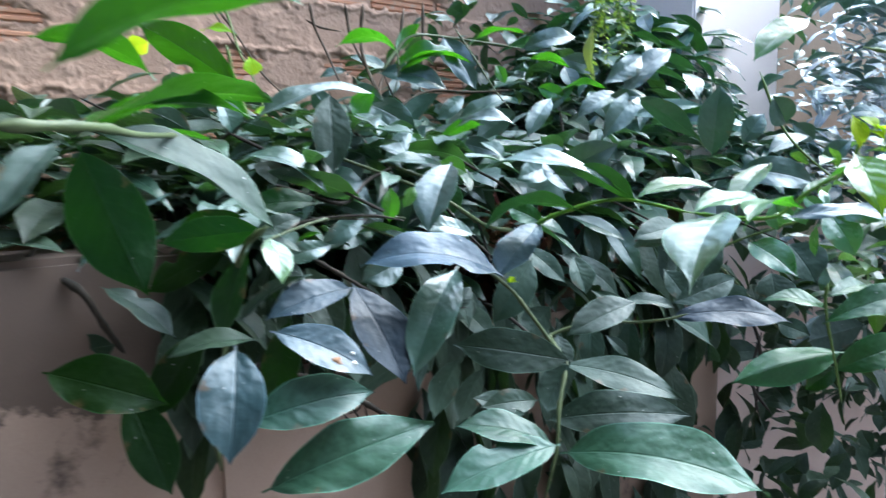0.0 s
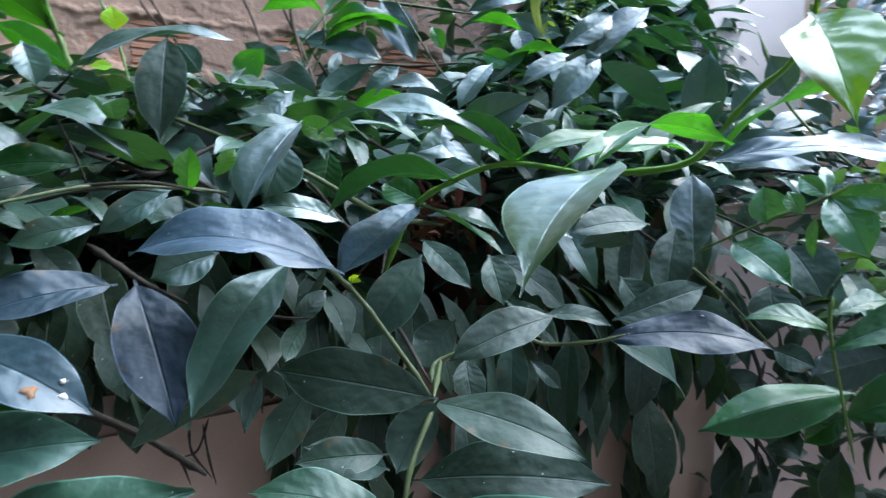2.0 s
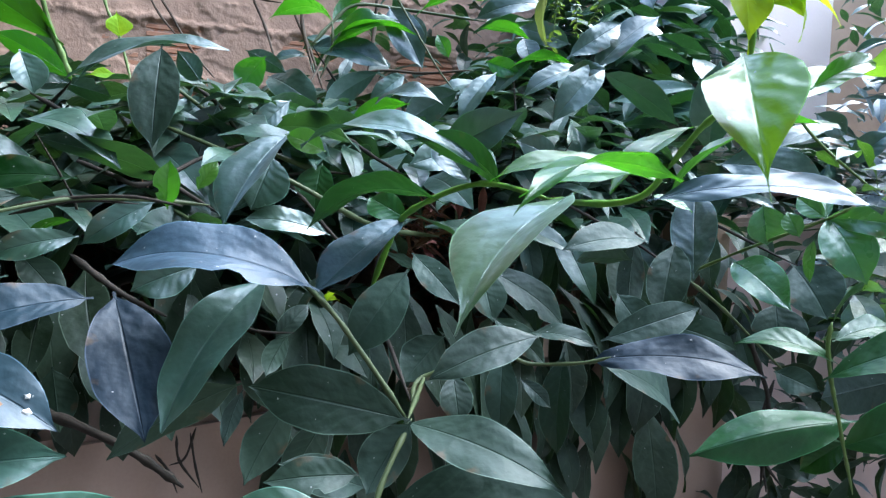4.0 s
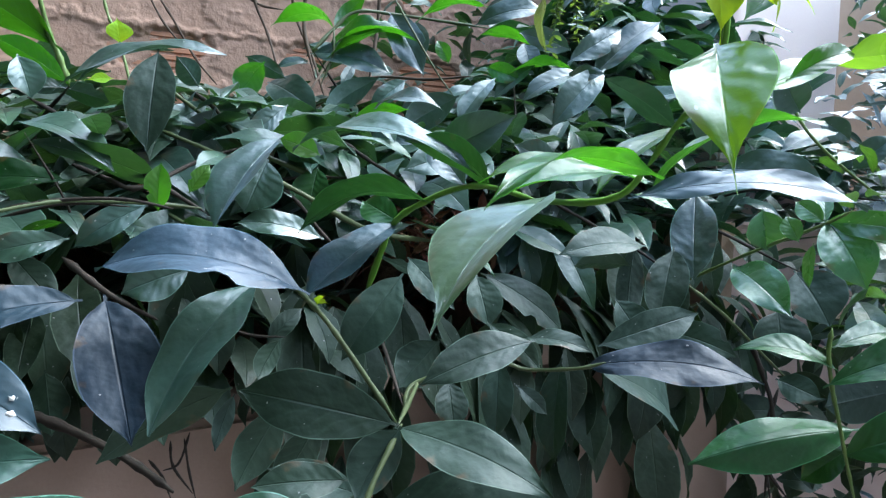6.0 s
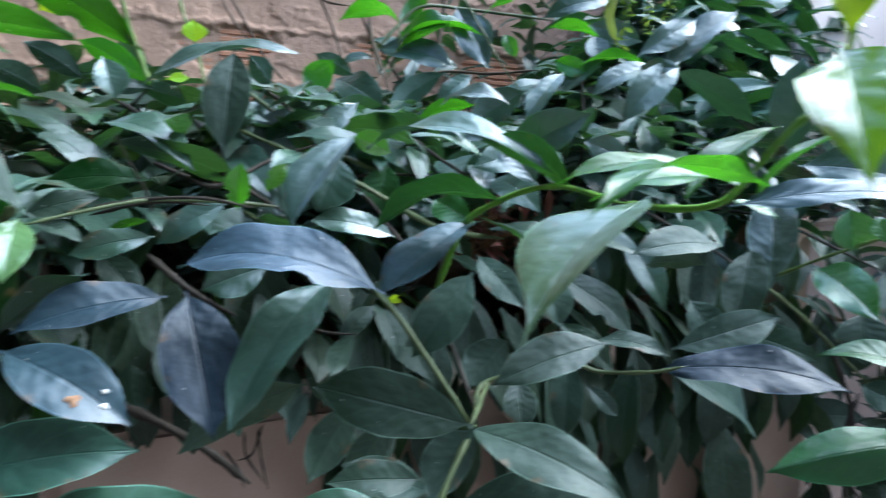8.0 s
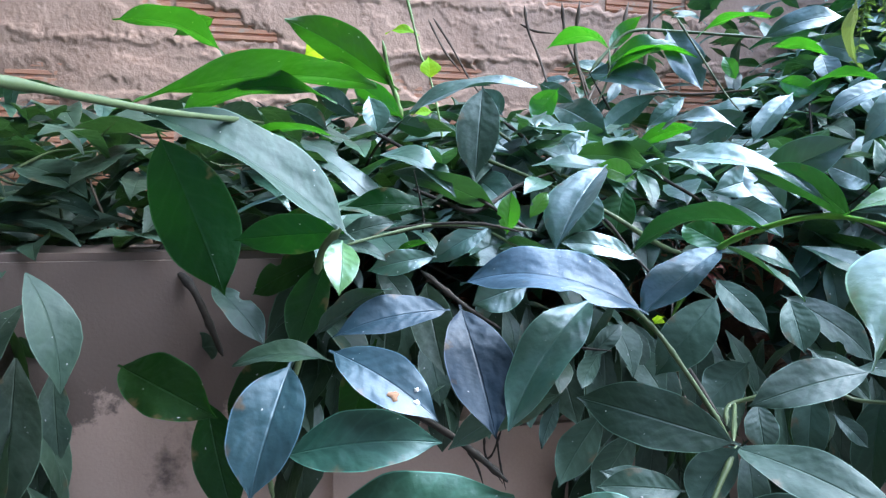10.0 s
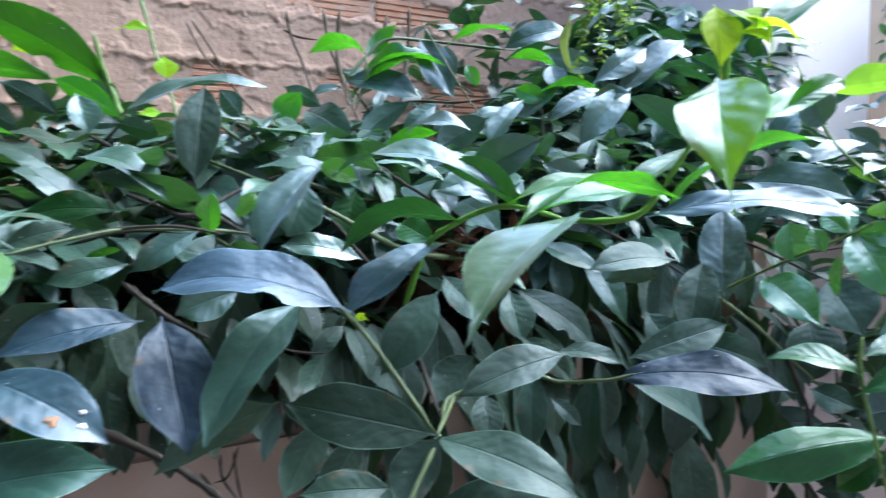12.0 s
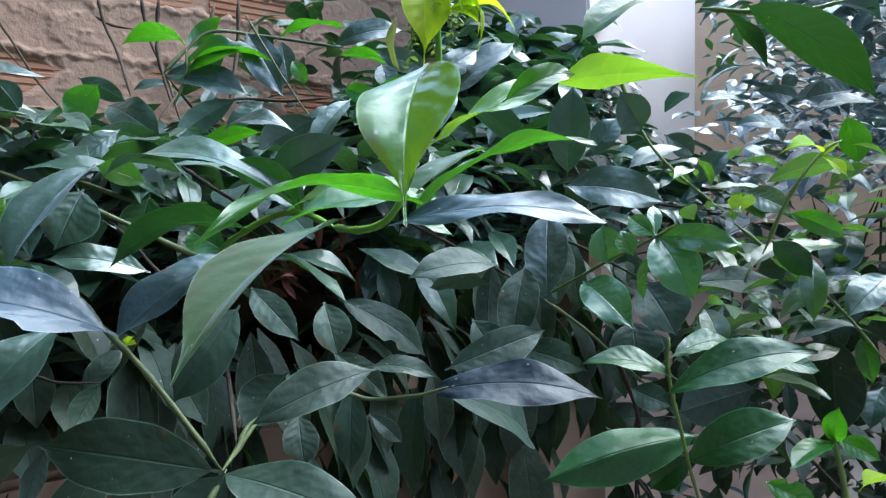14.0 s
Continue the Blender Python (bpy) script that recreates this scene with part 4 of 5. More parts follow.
leaf(rightshoot, (0.480, 0.820, 1.098), (0.593, 0.800, 1.091), 0.044, (-0.057, -0.611, 0.790), 0.06, 0.28, MATURE)
leaf(rightshoot, (0.654, 0.800, 1.022), (0.649, 0.780, 0.898), 0.070, (0.771, 0.623, -0.132), 0.04, 0.28, MATURE)
leaf(rightshoot, (0.370, 0.750, 0.986), (0.403, 0.720, 0.973), 0.033, (-0.439, -0.719, 0.539), 0.05, 0.28, MATURE)
leaf(rightshoot, (0.547, 0.800, 0.963), (0.439, 0.780, 0.946), 0.065, (-0.149, 0.968, -0.202), 0.04, 0.28, MATURE)

# top
top = SHOOTS["top"]
stem(top, 0.003, (-0.220, 1.100, 1.410), (-0.191, 1.130, 1.452), (-0.156, 1.150, 1.484), (-0.083, 1.180, 1.485), (0.059, 1.150, 1.459))
stem(top, 0.0016, (-0.091, 1.050, 1.485), (-0.055, 1.020, 1.420), (-0.021, 1.000, 1.361), (0.003, 0.980, 1.326))
stem(top, 0.0022, (-0.190, 1.120, 1.450), (-0.189, 1.100, 1.402), (-0.204, 1.080, 1.355))
leaf(top, (0.200, 0.960, 1.357), (0.296, 0.990, 1.437), 0.050, (-0.353, -0.720, 0.598), 0.03, 0.36, WAXY)
leaf(top, (0.163, 0.950, 1.372), (0.239, 0.980, 1.422), 0.037, (0.163, -0.934, 0.317), 0.05, 0.28, WAXY)
leaf(top, (0.168, 0.900, 1.345), (0.088, 0.878, 1.307), 0.035, (-0.142, -0.695, 0.704), 0.08, 0.44, WAXY)
leaf(top, (0.190, 0.880, 1.345), (0.123, 0.850, 1.272), 0.042, (-0.024, -0.916, 0.401), 0.06, 0.52, WAXY)
leaf(top, (0.146, 0.900, 1.339), (0.191, 0.860, 1.339), 0.023, (-0.626, -0.709, 0.324), 0.08, 0.28, WAXY)
leaf(top, (0.201, 0.900, 1.338), (0.284, 0.860, 1.270), 0.043, (0.656, 0.611, 0.443), 0.06, 0.28, WAXY)
leaf(top, (0.111, 0.980, 1.366), (0.059, 0.968, 1.320), 0.027, (-0.302, -0.788, 0.537), 0.06, 0.44, WAXY)
leaf(top, (-0.100, 0.900, 1.299), (-0.010, 0.868, 1.295), 0.036, (-0.141, -0.507, 0.851), 0.16, 0.44, WAXY)
leaf(top, (0.055, 0.920, 1.340), (0.008, 0.880, 1.276), 0.034, (-0.239, -0.731, 0.640), 0.06, 0.44, WAXY)
leaf(top, (0.005, 0.960, 1.321), (-0.067, 0.940, 1.276), 0.048, (-0.364, 0.914, 0.180), 0.04, 0.28, WAXY)
leaf(top, (0.040, 1.050, 1.443), (0.140, 1.050, 1.465), 0.039, (-0.096, -0.899, 0.426), 0.12, 0.28, WAXY)
leaf(top, (0.170, 1.020, 1.401), (0.095, 1.000, 1.419), 0.035, (0.245, -0.968, -0.056), 0.08, 0.28, WAXY)
leaf(top, (-0.097, 1.120, 1.470), (-0.044, 1.080, 1.372), 0.055, (0.017, -0.923, 0.384), 0.06, 0.44, WAXY)
leaf(top, (-0.221, 1.120, 1.410), (-0.094, 1.100, 1.374), 0.051, (0.017, -0.847, 0.531), 0.1, 0.28, WAXY)
leaf(top, (-0.118, 1.080, 1.364), (-0.196, 1.040, 1.302), 0.041, (-0.578, 0.788, 0.213), 0.06, 0.28, WAXY)
leaf(top, (-0.073, 1.060, 1.358), (-0.124, 1.040, 1.314), 0.030, (0.167, -0.956, 0.242), 0.05, 0.28, WAXY)
leaf(top, (-0.193, 1.130, 1.454), (-0.309, 1.190, 1.470), 0.047, (0.301, 0.340, 0.891), 0.2, 0.36, FRESH)
leaf(top, (-0.190, 1.130, 1.454), (-0.141, 1.150, 1.508), 0.030, (-0.525, 0.835, 0.166), 0.12, 0.44, FRESH)
leaf(top, (-0.197, 1.120, 1.419), (-0.085, 1.100, 1.450), 0.043, (-0.301, -0.721, 0.624), 0.14, 0.44, FRESH)
leaf(top, (-0.190, 1.100, 1.405), (-0.055, 1.080, 1.427), 0.037, (-0.129, 0.177, 0.976), 0.14, 0.44, FRESH)
leaf(top, (0.048, 1.100, 1.482), (-0.058, 1.100, 1.459), 0.030, (-0.213, 0.158, 0.964), 0.1, 0.44, FRESH)
leaf(top, (0.117, 1.020, 1.407), (0.039, 1.020, 1.421), 0.028, (0.161, 0.392, 0.906), 0.1, 0.44, FRESH)
leaf(top, (0.167, 0.980, 1.365), (0.079, 0.960, 1.354), 0.033, (-0.182, 0.236, 0.955), 0.12, 0.44, FRESH)
leaf(top, (0.051, 0.980, 1.366), (0.096, 0.970, 1.348), 0.029, (-0.161, -0.978, 0.133), 0.06, 0.44, FRESH)
leaf(top, (0.103, 1.000, 1.402), (0.111, 0.980, 1.362), 0.033, (-0.018, -0.895, 0.445), 0.06, 0.28, WAXY)
leaf(top, (-0.105, 0.880, 1.271), (-0.039, 0.840, 1.249), 0.031, (-0.406, -0.849, 0.338), 0.1, 0.28, WAXY)
leaf(top, (-0.063, 0.920, 1.300), (-0.138, 0.900, 1.270), 0.030, (-0.430, 0.631, 0.646), 0.1, 0.28, FRESH)
leaf(top, (0.010, 0.740, 1.232), (-0.049, 0.700, 1.214), 0.035, (0.450, -0.824, 0.344), 0.06, 0.36, WAXY)
leaf(top, (0.011, 0.640, 1.201), (-0.022, 0.660, 1.241), 0.032, (-0.055, -0.910, 0.412), 0.05, 0.6, WAXY)
leaf(top, (0.124, 0.820, 1.227), (0.074, 0.800, 1.247), 0.034, (0.377, -0.926, 0.005), 0.06, 0.36, WAXY)
leaf(top, (0.122, 0.900, 1.454), (0.115, 0.880, 1.371), 0.024, (-0.919, -0.360, 0.162), 0.05, 0.44, NEWTIP)
leaf(top, (-0.005, 1.000, 1.377), (-0.022, 1.000, 1.408), 0.022, (0.146, -0.986, 0.076), 0.05, 0.44, FRESH)
leaf(top, (0.411, 0.820, 1.292), (0.376, 0.800, 1.333), 0.045, (0.076, -0.918, -0.388), 0.05, 0.6, WAXY)
leaf(top, (0.364, 0.860, 1.264), (0.397, 0.860, 1.310), 0.036, (-0.377, -0.884, 0.275), 0.05, 0.36, WAXY)
leaf(top, (0.362, 0.960, 1.248), (0.368, 0.950, 1.366), 0.061, (-0.526, -0.849, -0.049), 0.04, 0.36, WAXY)
leaf(top, (0.293, 0.740, 1.220), (0.385, 0.700, 1.200), 0.050, (-0.374, -0.780, 0.500), 0.08, 0.36, WAXY)
leaf(top, (0.504, 0.860, 1.227), (0.539, 0.840, 1.265), 0.032, (-0.600, -0.786, 0.148), 0.06, 0.6, WAXY)
leaf(top, (0.358, 0.500, 1.345), (0.439, 0.470, 1.274), 0.040, (0.670, 0.468, 0.576), 0.08, 0.312, DEEP)
leaf(top, (0.337, 0.500, 1.341), (0.372, 0.500, 1.302), 0.019, (0.742, 0.073, 0.667), 0.05, 0.312, DEEP)
leaf(top, (0.406, 0.600, 1.383), (0.367, 0.600, 1.369), 0.016, (-0.109, -0.945, 0.310), 0.06, 0.44, WAXY)
leaf(top, (0.412, 0.780, 1.442), (0.307, 0.740, 1.377), 0.047, (-0.248, -0.592, 0.767), 0.05, 0.44, FRESH)
leaf(top, (0.499, 0.900, 1.273), (0.418, 0.880, 1.244), 0.034, (-0.167, -0.533, 0.829), 0.06, 0.44, WAXY)
leaf(top, (0.506, 0.950, 1.295), (0.549, 0.950, 1.267), 0.034, (-0.052, -0.996, -0.078), 0.08, 0.44, WAXY)

# farright
farright = SHOOTS["farright"]
stem(farright, 0.0022, (0.411, 0.900, 1.381), (0.433, 0.880, 1.303), (0.463, 0.860, 1.250), (0.531, 0.840, 1.186))
stem(farright, 0.0024, (0.534, 0.820, 1.172), (0.583, 0.800, 1.125), (0.646, 0.780, 1.069), (0.698, 0.760, 1.000))
stem(farright, 0.0022, (0.509, 0.720, 1.140), (0.529, 0.700, 1.208), (0.565, 0.700, 1.251), (0.588, 0.700, 1.264))
stem(farright, 0.0022, (0.370, 0.600, 1.373), (0.388, 0.550, 1.356), (0.413, 0.520, 1.349), (0.436, 0.500, 1.352))
stem(farright, 0.003, (0.571, 0.660, 0.870), (0.556, 0.650, 0.912), (0.547, 0.650, 0.948), (0.545, 0.650, 0.973))
leaf(farright, (0.565, 0.700, 1.251), (0.500, 0.680, 1.249), 0.028, (0.127, -0.502, 0.855), 0.14, 0.44, YOUNG)
leaf(farright, (0.565, 0.700, 1.248), (0.588, 0.700, 1.264), 0.012, (-0.468, -0.582, 0.666), 0.05, 0.44, YOUNG)
leaf(farright, (0.568, 0.700, 1.245), (0.583, 0.680, 1.219), 0.015, (-0.139, -0.818, 0.558), 0.1, 0.44, YOUNG)
leaf(farright, (0.525, 0.780, 1.210), (0.563, 0.750, 1.186), 0.034, (-0.492, -0.700, 0.500), 0.08, 0.36, PALEFRESH)
leaf(farright, (0.518, 0.780, 1.207), (0.498, 0.770, 1.181), 0.017, (-0.416, -0.701, 0.579), 0.06, 0.44, YOUNG)
leaf(farright, (0.520, 0.760, 1.207), (0.500, 0.750, 1.184), 0.015, (-0.361, -0.693, 0.625), 0.06, 0.44, YOUNG)
leaf(farright, (0.557, 0.740, 1.183), (0.609, 0.720, 1.156), 0.027, (-0.289, -0.947, 0.142), 0.14, 0.36, FRESH)
leaf(farright, (0.536, 0.740, 1.151), (0.570, 0.720, 1.111), 0.033, (0.636, 0.754, 0.167), 0.1, 0.36, DEEP)
leaf(farright, (0.667, 0.900, 1.139), (0.642, 0.880, 1.055), 0.073, (0.296, 0.906, -0.303), 0.05, 0.28, WAXY)
leaf(farright, (0.699, 0.820, 1.150), (0.653, 0.800, 1.102), 0.052, (-0.435, -0.602, 0.670), 0.05, 0.36, WAXY)
leaf(farright, (0.630, 0.800, 1.099), (0.680, 0.780, 1.104), 0.021, (-0.336, -0.665, 0.667), 0.1, 0.36, WAXY)
leaf(farright, (0.696, 0.760, 1.104), (0.630, 0.740, 1.062), 0.042, (-0.275, -0.634, 0.723), 0.06, 0.36, WAXY)
leaf(farright, (0.693, 0.780, 1.032), (0.572, 0.760, 1.030), 0.036, (0.011, -0.130, 0.991), 0.1, 0.36, WAXY)
leaf(farright, (0.681, 0.780, 1.025), (0.681, 0.760, 0.973), 0.026, (-0.420, -0.847, 0.325), 0.06, 0.36, FRESH)
leaf(farright, (0.727, 0.800, 0.953), (0.695, 0.780, 0.909), 0.033, (-0.594, -0.475, 0.649), 0.06, 0.36, WAXY)
leaf(farright, (0.547, 0.650, 0.948), (0.543, 0.640, 0.987), 0.024, (-0.794, -0.566, -0.224), 0.05, 0.44, FRESH)
leaf(farright, (0.545, 0.650, 0.948), (0.477, 0.620, 0.936), 0.027, (-0.108, -0.161, 0.981), 0.06, 0.36, FRESH)
leaf(farright, (0.552, 0.650, 0.949), (0.575, 0.620, 0.937), 0.024, (-0.546, -0.636, 0.545), 0.06, 0.36, FRESH)
leaf(farright, (0.440, 0.600, 0.932), (0.479, 0.580, 0.913), 0.027, (-0.213, -0.853, 0.476), 0.06, 0.44, FRESH)
leaf(farright, (0.581, 0.620, 0.922), (0.535, 0.600, 0.917), 0.021, (-0.055, -0.149, 0.987), 0.08, 0.44, YOUNG)
leaf(farright, (0.653, 1.000, 1.351), (0.584, 1.000, 1.353), 0.026, (0.020, -0.601, 0.799), 0.1, 0.28, WAXY)
leaf(farright, (0.845, 0.950, 1.339), (0.735, 0.950, 1.331), 0.039, (-0.066, -0.462, 0.885), 0.1, 0.28, WAXY)
leaf(farright, (0.872, 1.050, 1.377), (0.787, 1.050, 1.363), 0.048, (-0.032, -0.980, 0.196), 0.06, 0.28, WAXY)
leaf(farright, (0.724, 1.000, 1.312), (0.640, 1.000, 1.315), 0.032, (0.021, -0.797, 0.604), 0.1, 0.28, WAXY)
leaf(farright, (0.739, 1.100, 1.385), (0.822, 1.100, 1.364), 0.033, (0.043, -0.984, 0.170), 0.1, 0.28, WAXY)
leaf(farright, (0.829, 1.000, 1.325), (0.850, 1.000, 1.254), 0.046, (0.756, 0.616, 0.223), 0.05, 0.28, FRESH)

# woody
woody = SHOOTS["woody"]
twig(woody, 0.0042, (-0.385, 0.540, 1.020), (-0.358, 0.540, 1.012), (-0.327, 0.540, 1.002), (-0.288, 0.536, 0.987), (-0.259, 0.535, 0.971), (-0.223, 0.530, 0.948))
twig(woody, 0.0013, (-0.279, 0.660, 0.941), (-0.275, 0.655, 0.917), (-0.254, 0.650, 0.891))
twig(woody, 0.0012, (-0.259, 0.660, 0.950), (-0.269, 0.655, 0.920), (-0.283, 0.650, 0.914))
twig(woody, 0.0014, (-0.297, 0.650, 0.925), (-0.284, 0.650, 0.908), (-0.276, 0.650, 0.885))
twig(woody, 0.0012, (-0.265, 0.660, 0.944), (-0.259, 0.655, 0.912), (-0.251, 0.650, 0.885))
twig(woody, 0.0042, (-0.586, 0.520, 1.138), (-0.541, 0.500, 1.116), (-0.521, 0.500, 1.080), (-0.499, 0.490, 1.052))
twig(woody, 0.004, (-0.640, 0.520, 1.108), (-0.612, 0.520, 1.135), (-0.594, 0.530, 1.159))
twig(woody, 0.0012, (-0.189, 0.560, 1.079), (-0.163, 0.550, 1.074), (-0.135, 0.550, 1.073))
twig(woody, 0.0026, (-0.312, 0.540, 1.138), (-0.275, 0.520, 1.119), (-0.254, 0.520, 1.105), (-0.232, 0.530, 1.090))
twig(woody, 0.0026, (-0.426, 0.690, 1.283), (-0.371, 0.670, 1.256), (-0.313, 0.640, 1.225), (-0.260, 0.600, 1.199), (-0.209, 0.580, 1.173))
twig(woody, 0.0022, (-0.290, 0.780, 1.301), (-0.258, 0.760, 1.277), (-0.234, 0.740, 1.248), (-0.213, 0.720, 1.226))
twig(woody, 0.0024, (-0.125, 0.780, 1.249), (-0.091, 0.760, 1.226), (-0.058, 0.740, 1.205), (-0.015, 0.740, 1.162))
twig(woody, 0.002, (-0.199, 0.700, 1.194), (-0.169, 0.720, 1.205), (-0.137, 0.740, 1.207), (-0.091, 0.760, 1.204))
twig(woody, 0.0016, (-0.333, 0.500, 1.178), (-0.287, 0.500, 1.185), (-0.242, 0.500, 1.186), (-0.209, 0.510, 1.179))
twig(woody, 0.0014, (-0.347, 0.520, 1.171), (-0.294, 0.520, 1.182), (-0.247, 0.520, 1.180))
twig(woody, 0.0026, (-0.372, 0.660, 1.218), (-0.314, 0.620, 1.202), (-0.275, 0.600, 1.194), (-0.247, 0.660, 1.219), (-0.210, 0.700, 1.237))
twig(woody, 0.002, (0.123, 0.850, 1.182), (0.178, 0.840, 1.152), (0.223, 0.820, 1.126), (0.284, 0.815, 1.085))
twig(woody, 0.002, (-0.166, 0.660, 1.198), (-0.144, 0.660, 1.176), (-0.123, 0.660, 1.149), (-0.090, 0.660, 1.116))
twig(woody, 0.0016, (-0.079, 0.620, 1.132), (-0.092, 0.640, 1.113), (-0.112, 0.660, 1.088))
twig(woody, 0.0024, (-0.554, 1.280, 1.563), (-0.511, 1.270, 1.501), (-0.464, 1.250, 1.427), (-0.407, 1.200, 1.370), material=TANSTEM)
twig(woody, 0.0027, (-0.363, 1.260, 1.569), (-0.354, 1.260, 1.520), (-0.331, 1.250, 1.468), (-0.299, 1.200, 1.390), material=TANSTEM)
twig(woody, 0.0021, (-0.372, 1.270, 1.537), (-0.343, 1.260, 1.520), (-0.300, 1.250, 1.510), material=TANSTEM)
twig(woody, 0.0030, (-0.290, 1.250, 1.567), (-0.280, 1.250, 1.498), (-0.245, 1.220, 1.423), (-0.212, 1.150, 1.346), material=TANSTEM)
twig(woody, 0.0033, (-0.253, 1.220, 1.558), (-0.259, 1.220, 1.472), (-0.232, 1.180, 1.378), material=TANSTEM)
twig(woody, 0.0033, (-0.129, 1.250, 1.568), (-0.133, 1.240, 1.477), (-0.143, 1.200, 1.382), material=TANSTEM)
twig(woody, 0.0030, (-0.169, 1.250, 1.558), (-0.185, 1.220, 1.472), (-0.221, 1.200, 1.401), (-0.230, 1.100, 1.340), material=TANSTEM)
twig(woody, 0.0027, (-0.221, 1.100, 1.322), (-0.137, 1.150, 1.376), (-0.043, 1.150, 1.375), (0.031, 1.120, 1.376), material=TANSTEM)
twig(woody, 0.0018, (0.078, 0.900, 1.207), (0.089, 0.950, 1.269), (0.089, 1.000, 1.354))
twig(woody, 0.0036, (0.425, 0.950, 0.987), (0.446, 0.950, 0.936), (0.463, 0.950, 0.877), (0.458, 0.950, 0.758))
twig(woody, 0.003, (0.494, 1.000, 0.903), (0.467, 0.980, 0.832), (0.467, 0.950, 0.749))
twig(woody, 0.0026, (0.437, 0.950, 0.836), (0.458, 0.940, 0.796), (0.480, 0.930, 0.765))
twig(woody, 0.0024, (0.578, 0.850, 0.924), (0.639, 0.830, 0.866), (0.682, 0.800, 0.814))
twig(woody, 0.0015, (-0.626, 0.750, 1.333), (-0.571, 0.720, 1.307), (-0.521, 0.700, 1.285))
twig(woody, 0.0021, (-0.562, 1.270, 1.560), (-0.520, 1.250, 1.490), (-0.482, 1.240, 1.445), material=TANSTEM)


# ---------------------------------------------------------------- the mass of leaves behind
def mass(name, label, places, material, category="foliage"):
    """Many leaves in one mesh; places yields base, tip, normal, width."""
    verts, faces, uvs, k = [], [], [], 0
    for base, tip, normal, width in places:
        k += 1
        length = (Vector(tip) - Vector(base)).length
        v, f, t = leaf_data(length, width, rng.uniform(0.02, 0.12), rng.uniform(0.15, 0.5), 1000 + k, 8, (-1, -0.5, -0.06, 0.06, 0.5, 1))
        m = np.array(leaf_frame(base, tip, normal))
        pts = np.asarray(v) @ m[:3, :3].T + m[:3, 3]
        n = len(verts)
        verts.extend(pts.tolist())
        faces.extend(tuple(i + n for i in q) for q in f)
        uvs.extend(t)
    return tagged(mesh_ob(name, verts, faces, material, None, uvs), label, category, kind="stuff")


def aimed(base, length, azim, pitch, tilt):
    """Tip and normal of a leaf that points along azim and pitch, its upper face up but for tilt."""
    d = Vector((math.cos(azim) * math.cos(pitch), math.sin(azim) * math.cos(pitch), math.sin(pitch)))
    side = d.cross(Vector((0, 0, 1))).normalized()
    n = side.cross(d)
    n = Matrix.Rotation(tilt, 3, d) @ n
    return Vector(base) + d * length, n


def bed_height(s, o):
    """How high the leaves stand over the bed, along it and across it."""
    h = 1.27 + 0.16 * o + 0.04 * noise.noise(Vector((s * 3, o * 3, 0)))
    rise, fall = 0.34 + 0.60 * o, 0.86 + 1.45 * o
    if s > rise:
        h += 0.30 * min(1.0, (s - rise) / 0.36) * min(1.0, 0.15 + o / 0.3)
    if s > fall:
        h -= 0.30 * min(1.0, (s - fall) / 0.15) * min(1.0, 0.15 + o / 0.3)
    return h


def bed_leaves(n, s0, s1, o0, o1, low, hang=0.1):
    for _ in range(n):
        s, o = rng.uniform(s0, s1), rng.uniform(o0, o1)
        top = bed_height(s, o)
        z = rng.uniform(low, top) if top > low else low
        if (s - 0.38) ** 2 + (0.7 * (o - 0.10)) ** 2 < 0.0090 and z < 1.22:
            continue
        base = at_wall(s, o, z)
        length = rng.uniform(0.06, 0.13)
        tip, nrm = aimed(base, length, rng.gauss(-1.45, 1.6), rng.gauss(-hang, 0.28), rng.gauss(0, 0.35))
        yield base, tip, nrm, length * rng.uniform(0.28, 0.42)


# bare stretches of the wall: along it, and from and to which height
BARE = ((-0.17, 0.12, 0.76, 1.07), (-0.42, -0.20, 0.80, 1.16), (0.57, 0.64, 0.68, 0.97), (0.74, 0.93, 0.60, 0.90), (0.34, 0.38, 0.64, 0.80))


def curtain_leaves(n):
    made = 0
    while made < n:
        z = 0.58 + 0.58 * rng.random() ** 0.9
        s, o = rng.uniform(-1.0, 0.95), -0.008 - min(0.07, abs(rng.gauss(0.0, 0.025)))
        if any(a < s < b and low < z < high for a, b, low, high in BARE):
            continue
        if z > 1.04 and abs(s - 0.36) < 0.07:
            continue
        if z > 1.06 and -0.16 < s < 0.9 and rng.random() < 0.5:
            continue
        if rng.random() < 0.25 and s > 0.16:
            z = rng.uniform(0.93, 1.06)
        made += 1
        base = at_wall(s, o, z)
        length = rng.uniform(0.08, 0.15)
        azim = -math.pi / 2 + SLANT + rng.gauss(0, 0.8)
        tip, nrm = aimed(base, length, azim, rng.gauss(-1.35, 0.25), rng.gauss(0, 0.3))
        yield base, tip, nrm, length * rng.uniform(0.34, 0.48)


mass("bed_foliage", "dense mass of dark glossy vine leaves over the bed", itertools.chain(bed_leaves(900, -1.3, 0.65, 0.30, 0.66, TOP - 0.02, 0.2), bed_leaves(480, 0.0, 0.65, 0.02, 0.34, TOP - 0.02, 0.25), bed_leaves(120, -0.2, 0.65, -0.05, 0.08, TOP - 0.03, 0.3), bed_leaves(520, -0.15, 1.0, 0.03, 0.5, TOP - 0.18, 0.4)), MASS)
mass("shaded_foliage", "dull vine leaves low in the bed, shade darkened into their colour", itertools.chain(bed_leaves(620, -1.3, 0.0, 0.02, 0.34, TOP - 0.02), bed_leaves(350, -0.2, 0.7, 0.15, 0.5, TOP - 0.02)), DIM)
